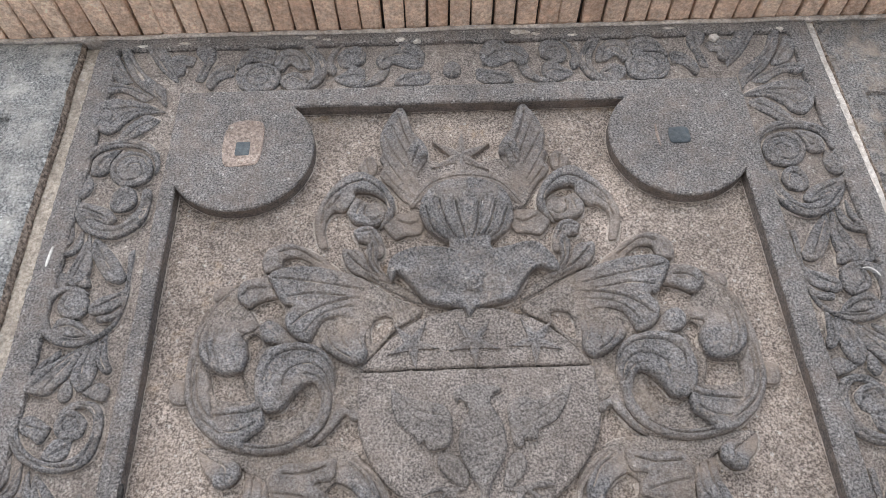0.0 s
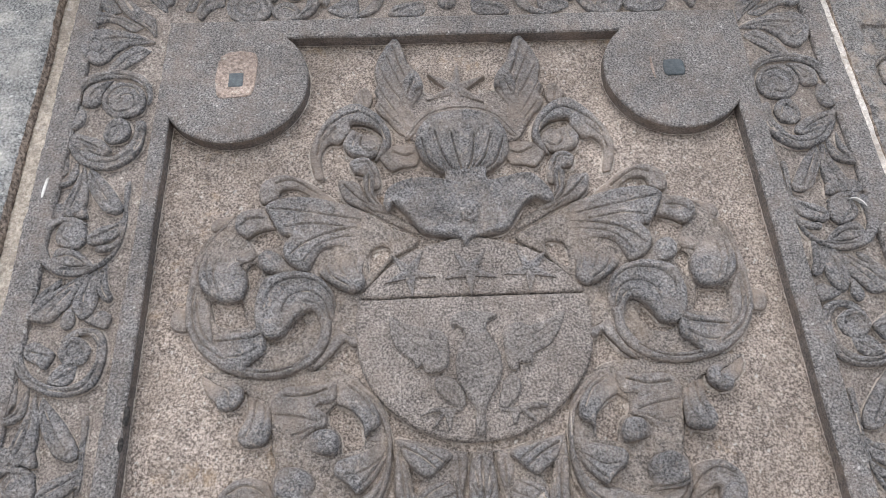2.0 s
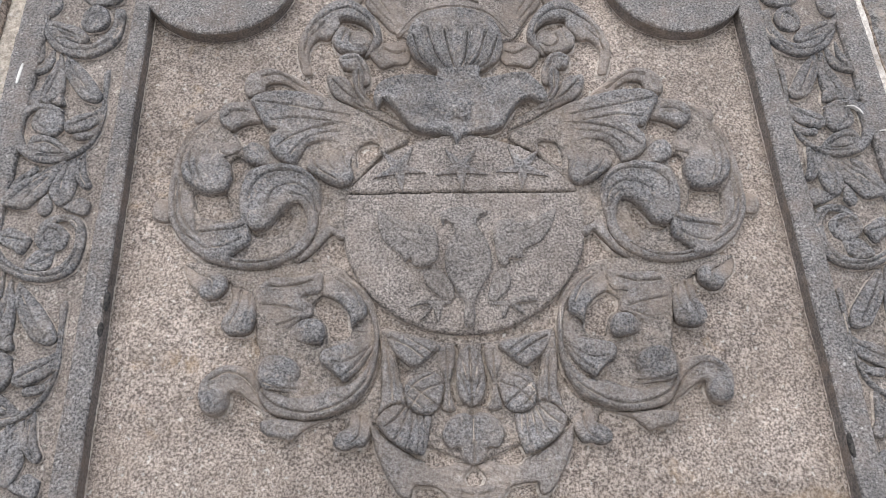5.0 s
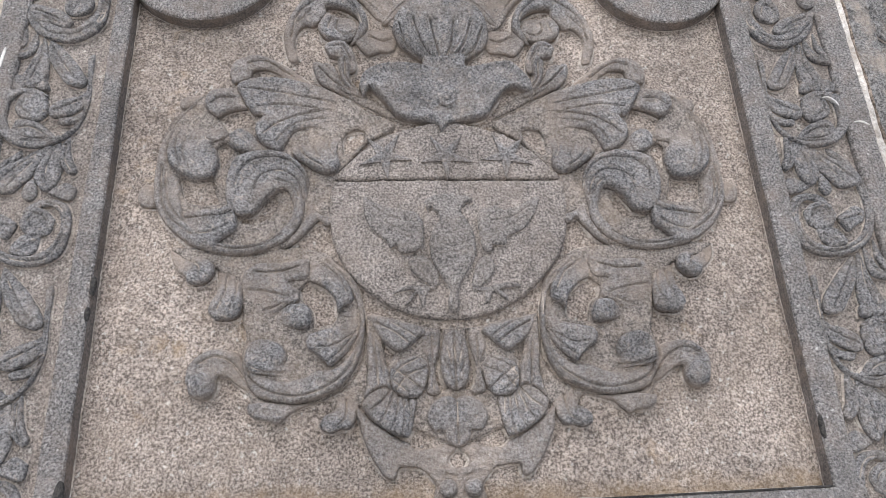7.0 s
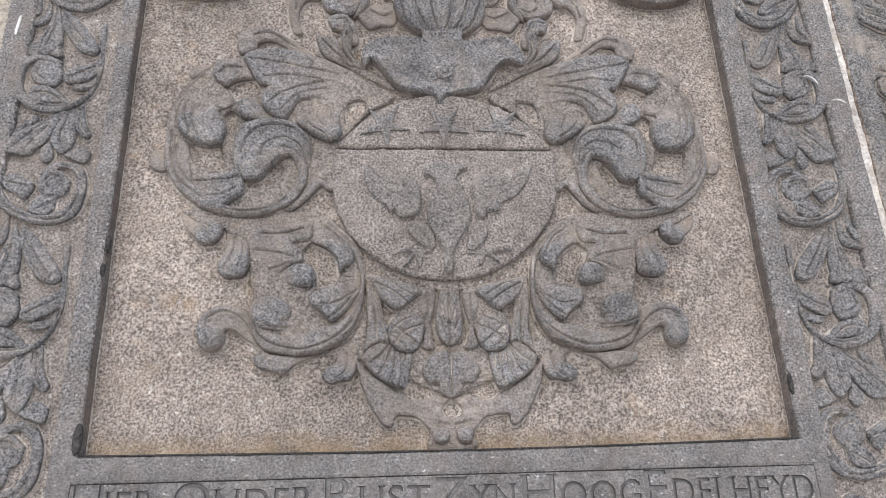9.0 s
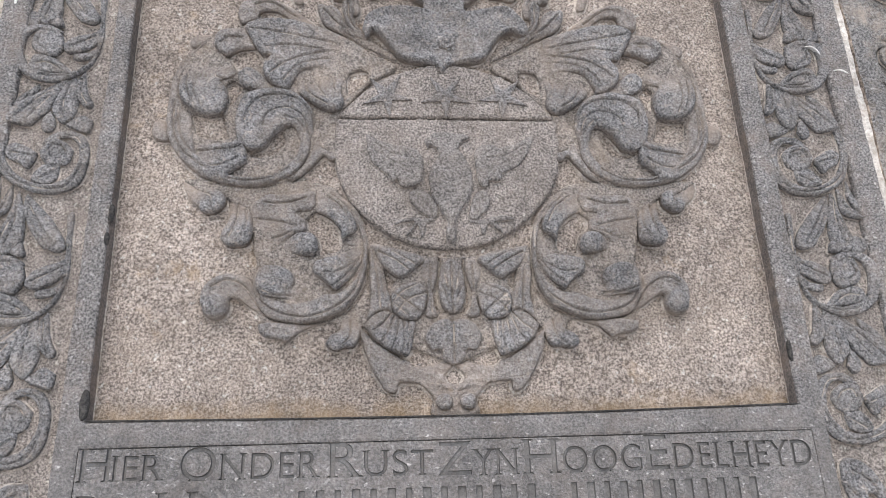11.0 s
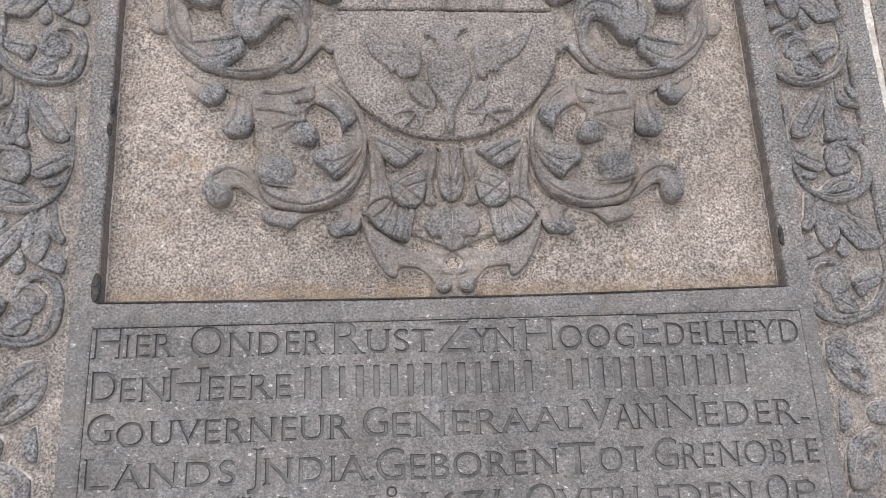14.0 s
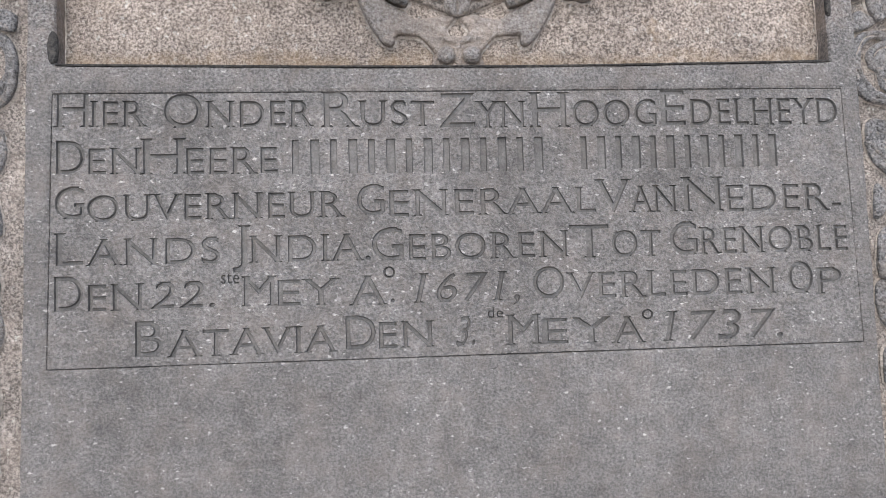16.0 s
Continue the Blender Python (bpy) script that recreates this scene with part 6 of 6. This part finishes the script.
def word(text, x0, x1, z, h):
    """Cuts a run of letters, fitted between x0 and x1 on the line z."""
    cu = bpy.data.curves.new("letters", "FONT")
    cu.body, cu.space_character = text, 1.06
    ob = bpy.data.objects.new("letters", cu)
    scene.collection.objects.link(ob)
    src = ob.to_curve(bpy.context.evaluated_depsgraph_get())
    loops = []
    for sp in src.splines:
        bp, pts = sp.bezier_points, []
        for a, b in zip(bp[:], bp[1:] + bp[:1]):
            run = interpolate_bezier(a.co, a.handle_right, b.handle_left, b.co, 6)
            flat = (b.co - a.co).normalized().dot((a.handle_right - a.co).normalized()) > 0.9995
            pts += [(run[0].x, run[0].y)] if flat else [(p.x, p.y) for p in run[:-1]]
        loops.append(np.array(pts))
    ob.to_curve_clear()
    bpy.data.objects.remove(ob)
    every = np.vstack(loops)
    lo, hi = every.min(0), every.max(0)
    base = lo[1] if text in "-°." else 0.0
    slant = 0.22 if text[0].isdigit() else 0.0
    turn = 1 if area([tuple(p) for p in max(loops, key=len)]) > 0 else -1
    for lp in loops:
        up = (lp[:, 1] - base) / (hi[1] - base)
        xs = x0 + (x1 - x0) * (lp[:, 0] - lo[0]) / (hi[0] - lo[0]) + slant * h * (up - 0.5)
        CUTS.append(([wobble(float(x), float(z + h * u), 0.0007, 60) for x, u in zip(xs, up)], turn))
        # serifs at the ends of upright strokes
        for (xa, ua), (xb, ub) in zip(zip(xs, up), zip(np.roll(xs, -1), np.roll(up, -1))):
            run = abs(xb - xa)
            for level, grow in ((0.0, 1), (1.0, -1)):
                if abs(ua - level) < 0.02 and abs(ub - level) < 0.02 and 0.05 * h < run < 0.3 * h:
                    lo_x, hi_x, s = min(xa, xb) - 0.1 * h, max(xa, xb) + 0.1 * h, 0.055 * h * grow
                    zz = z + h * level - 0.2 * s
                    CUTS.append(([(lo_x, zz), (hi_x, zz), (hi_x - 0.05 * h, zz + s), (lo_x + 0.05 * h, zz + s)][::turn * grow], turn))
    floor_of(x0, x1, z, h)


def bars(count, x0, x1, z, h):
    pitch = (x1 - x0) / count
    for i in range(count):
        for a, b in ((0.08, 0.26), (0.56, 0.8)):
            CUTS.append(([(x0 + pitch * (i + a), z), (x0 + pitch * (i + b), z), (x0 + pitch * (i + b), z + h), (x0 + pitch * (i + a), z + h)], 1))
    floor_of(x0, x1, z, h)


word("H", -0.501, -0.463, 1.273, 0.044)
word("IER", -0.459, -0.396, 1.273, 0.032)
word("O", -0.373, -0.327, 1.271, 0.043)
word("NDER", -0.320, -0.192, 1.271, 0.033)
word("R", -0.177, -0.136, 1.270, 0.045)
word("UST", -0.131, -0.037, 1.270, 0.033)
word("Z", -0.031, 0.015, 1.268, 0.044)
word("YN", 0.018, 0.078, 1.267, 0.034)
word("H", 0.089, 0.134, 1.267, 0.045)
word("OOG", 0.142, 0.254, 1.267, 0.035)
word("E", 0.260, 0.293, 1.267, 0.047)
word("DELHEYD", 0.300, 0.502, 1.267, 0.035)
word("D", -0.501, -0.467, 1.215, 0.041)
word("EN", -0.463, -0.402, 1.214, 0.032)
word("H", -0.398, -0.350, 1.213, 0.044)
word("EERE", -0.346, -0.235, 1.212, 0.033)
bars(7, -0.221, 0.111, 1.210, 0.044)
bars(6, 0.147, 0.424, 1.211, 0.043)
word("G", -0.502, -0.467, 1.160, 0.039)
word("OUVERNEUR", -0.464, -0.155, 1.156, 0.032)
word("G", -0.138, -0.103, 1.158, 0.038)
word("ENERAAL", -0.097, 0.168, 1.155, 0.033)
word("V", 0.170, 0.212, 1.154, 0.043)
word("AN", 0.213, 0.273, 1.154, 0.034)
word("N", 0.285, 0.334, 1.154, 0.044)
word("EDER", 0.342, 0.480, 1.152, 0.035)
word("-", 0.485, 0.499, 1.157, 0.004)
word("L", -0.500, -0.468, 1.103, 0.039)
word("ANDS", -0.463, -0.306, 1.102, 0.032)
word("J", -0.291, -0.273, 1.104, 0.043)
word("NDIA.", -0.268, -0.122, 1.101, 0.033)
word("G", -0.120, -0.081, 1.100, 0.041)
word("EBOREN", -0.074, 0.127, 1.099, 0.033)
word("T", 0.131, 0.183, 1.097, 0.042)
word("OT", 0.186, 0.251, 1.097, 0.034)
word("G", 0.263, 0.300, 1.098, 0.042)
word("RENOBLE", 0.305, 0.504, 1.098, 0.034)
word("D", -0.502, -0.468, 1.048, 0.042)
word("EN", -0.462, -0.399, 1.047, 0.032)
word("22.", -0.386, -0.309, 1.048, 0.032)
word("ste", -0.305, -0.283, 1.076, 0.013)
word("M", -0.278, -0.241, 1.048, 0.036)
word("EY", -0.237, -0.163, 1.047, 0.032)
word("A", -0.147, -0.105, 1.045, 0.036)
word("o", -0.107, -0.092, 1.078, 0.014)
word(".", -0.098, -0.093, 1.047, 0.005)
word("1671,", -0.063, 0.068, 1.046, 0.036)
word("O", 0.082, 0.122, 1.047, 0.040)
word("VERLEDEN", 0.127, 0.399, 1.045, 0.033)
word("O", 0.419, 0.453, 1.044, 0.041)
word("P", 0.458, 0.492, 1.042, 0.034)
word("B", -0.407, -0.374, 0.991, 0.042)
word("ATAVIA", -0.367, -0.167, 0.989, 0.032)
word("D", -0.155, -0.118, 0.991, 0.041)
word("EN", -0.114, -0.048, 0.991, 0.032)
word("3.", -0.015, 0.009, 0.991, 0.036)
word("de", 0.022, 0.042, 1.024, 0.013)
word("M", 0.048, 0.087, 0.990, 0.037)
word("EY", 0.091, 0.180, 0.989, 0.032)
word("A", 0.182, 0.222, 0.987, 0.033)
word("o", 0.221, 0.236, 1.016, 0.013)
word("1737.", 0.254, 0.411, 0.988, 0.037)


def inscription_panel(corners, front, depth):
    """The panel's face with every letter cut out of it, and the sloping sides of the cuts."""
    pts, edges = [Vector(p) for p in corners], [(0, 1), (1, 2), (2, 3), (3, 0)]
    for lp, _ in CUTS:
        k = len(pts)
        pts += [Vector(p) for p in lp]
        edges += [(k + i, k + (i + 1) % len(lp)) for i in range(len(lp))]
    v2, _, tris, *_ = delaunay_2d_cdt(pts, edges, [], 1, 1e-7)
    xy = np.array([(v.x, v.y) for v in v2])
    cen = np.array([xy[list(t)].mean(0) for t in tris])
    inside = np.zeros(len(cen), int)
    for lp, _ in CUTS:
        a = np.array(lp)
        near = np.where((cen > a.min(0)).all(1) & (cen < a.max(0)).all(1))[0]
        for (xa, za), (xb, zb) in zip(lp, lp[1:] + lp[:1]):
            if za != zb:
                q = cen[near]
                hit = ((za > q[:, 1]) != (zb > q[:, 1])) & (q[:, 0] < (xb - xa) * (q[:, 1] - za) / (zb - za) + xa)
                inside[near[hit]] += 1 if zb > za else -1
    verts = [(x, front + 0.0003 * noise.noise(Vector((x * 30, 0, z * 30))), z) for x, z in xy]
    faces = [tuple(t) for t, cut in zip(tris, inside) if not cut]
    # sides of the cuts, where kept and removed stone meet
    sides = {}
    for t, cut in zip(tris, inside):
        for a, b in zip(t, tuple(t[1:]) + tuple(t[:1])):
            sides.setdefault((min(a, b), max(a, b)), []).append((bool(cut), a, b))
    k = len(verts)
    rims = [pair[0] if not pair[0][0] else pair[1] for pair in sides.values() if len(pair) == 2 and pair[0][0] != pair[1][0]]
    lean = np.zeros((k, 2))
    for _, a, b in rims:
        run = xy[b] - xy[a]
        n = np.array((run[1], -run[0])) / max(float(np.hypot(*run)), 1e-9)
        lean[a] += n
        lean[b] += n
    lean *= 0.0011 / np.maximum(np.hypot(lean[:, 0], lean[:, 1]), 1e-9)[:, None]
    verts += [(x + q[0], front + depth, z + q[1]) for (x, _, z), q in zip(verts, lean)]
    flat = len(faces)
    faces += [(a, b, b + k, a + k) for _, a, b in rims]
    me = mesh_of("inscription_panel", verts, faces, smooth=False)
    bm = bmesh.new()
    bm.from_mesh(me)
    bmesh.ops.delete(bm, geom=[v for v in bm.verts if not v.link_faces], context="VERTS")
    bm.to_mesh(me)
    bm.free()
    me.materials.append(M_FACE)
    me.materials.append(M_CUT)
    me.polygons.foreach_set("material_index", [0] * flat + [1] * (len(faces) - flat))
    part("inscription_panel", me, None, tomb, "dressed field with six lines of cut letters")


part("panel_bed", box(-0.515, 0.522, 0.007, 0.02, 0.97, 1.325), M_FACE, tomb)
inscription_panel([(-0.5085, 0.9795), (0.5155, 0.9785), (0.5085, 1.3145), (-0.5055, 1.3135)], 0.0012, 0.0036)

# ---- joints and the brick ledge ----
def mortar(x0, x1, z0, z1, front, bevel, material, amount, label):
    lp = loop_of([(x0, z0), (x1, z0), (x1, z1), (x0, z1)], amount=amount, seed=x0 * 3 + 1)
    tagged(plate("mortar_joint", lp, [], front, 0.128, bevel, [material], None), label, "joint", kind="structure")


mortar(-0.756, -0.712, 0.0, TOP - 0.006, 0.02, 0.004, M_MORTAR, 0.003, "beige mortar strip between two gravestones")
mortar(0.7, 0.7225, 0.0, TOP - 0.006, 0.006, 0.003, M_LIME, 0.003, "white lime mortar strip between two gravestones")
mortar(-2.2, 2.2, TOP - 0.003, TOP + 0.007, -0.002, 0.002, M_LIME, 0.0035, "thin white mortar bed below the brick ledge")
ledge = tagged(part("brick_ledge", box(-2.3, 2.3, -0.08, 0.13, TOP + 0.03, TOP + 0.2, 0.004), M_JOINT), "projecting ledge of buff bricks on edge above the gravestones", "ledge", kind="structure")
PITCH = 0.04447
brick_meshes = []
for k in range(6):
    bm = box(-0.0199, 0.0199, -0.1, 0.126, 0, 0.1)
    bmesh.ops.subdivide_edges(bm, edges=bm.edges[:], cuts=1, use_grid_fill=True)
    for v in bm.verts:
        e = noise.noise_vector(v.co * 31 + Vector((k * 3.7, 0, 0)))
        corner = abs(v.co.x) > 0.019 and v.co.z < 0.01
        v.co += Vector((e.x * 0.0035, e.y * 0.006, e.z * 0.002 + (0.003 * max(0.0, e.y) if corner else 0)))
    bmesh.ops.bevel(bm, geom=[e for e in bm.edges if e.calc_face_angle(0) > 0.8], offset=0.0025, segments=1, affect="EDGES")
    me = bpy.data.meshes.new("brick")
    bm.to_mesh(me)
    bm.free()
    me.materials.append(M_BRICK)
    brick_meshes.append(me)
rng = random.Random(4)
for i in range(-48, 49):
    b = new("brick", brick_meshes[rng.randrange(6)])
    b.parent = ledge
    b.matrix_basis = pose(i * PITCH + 0.0051 + rng.uniform(-0.002, 0.002), rng.uniform(-0.003, 0.003), TOP + 0.006 + rng.uniform(0, 0.005), 0, 0, rng.uniform(-1.6, 1.6))
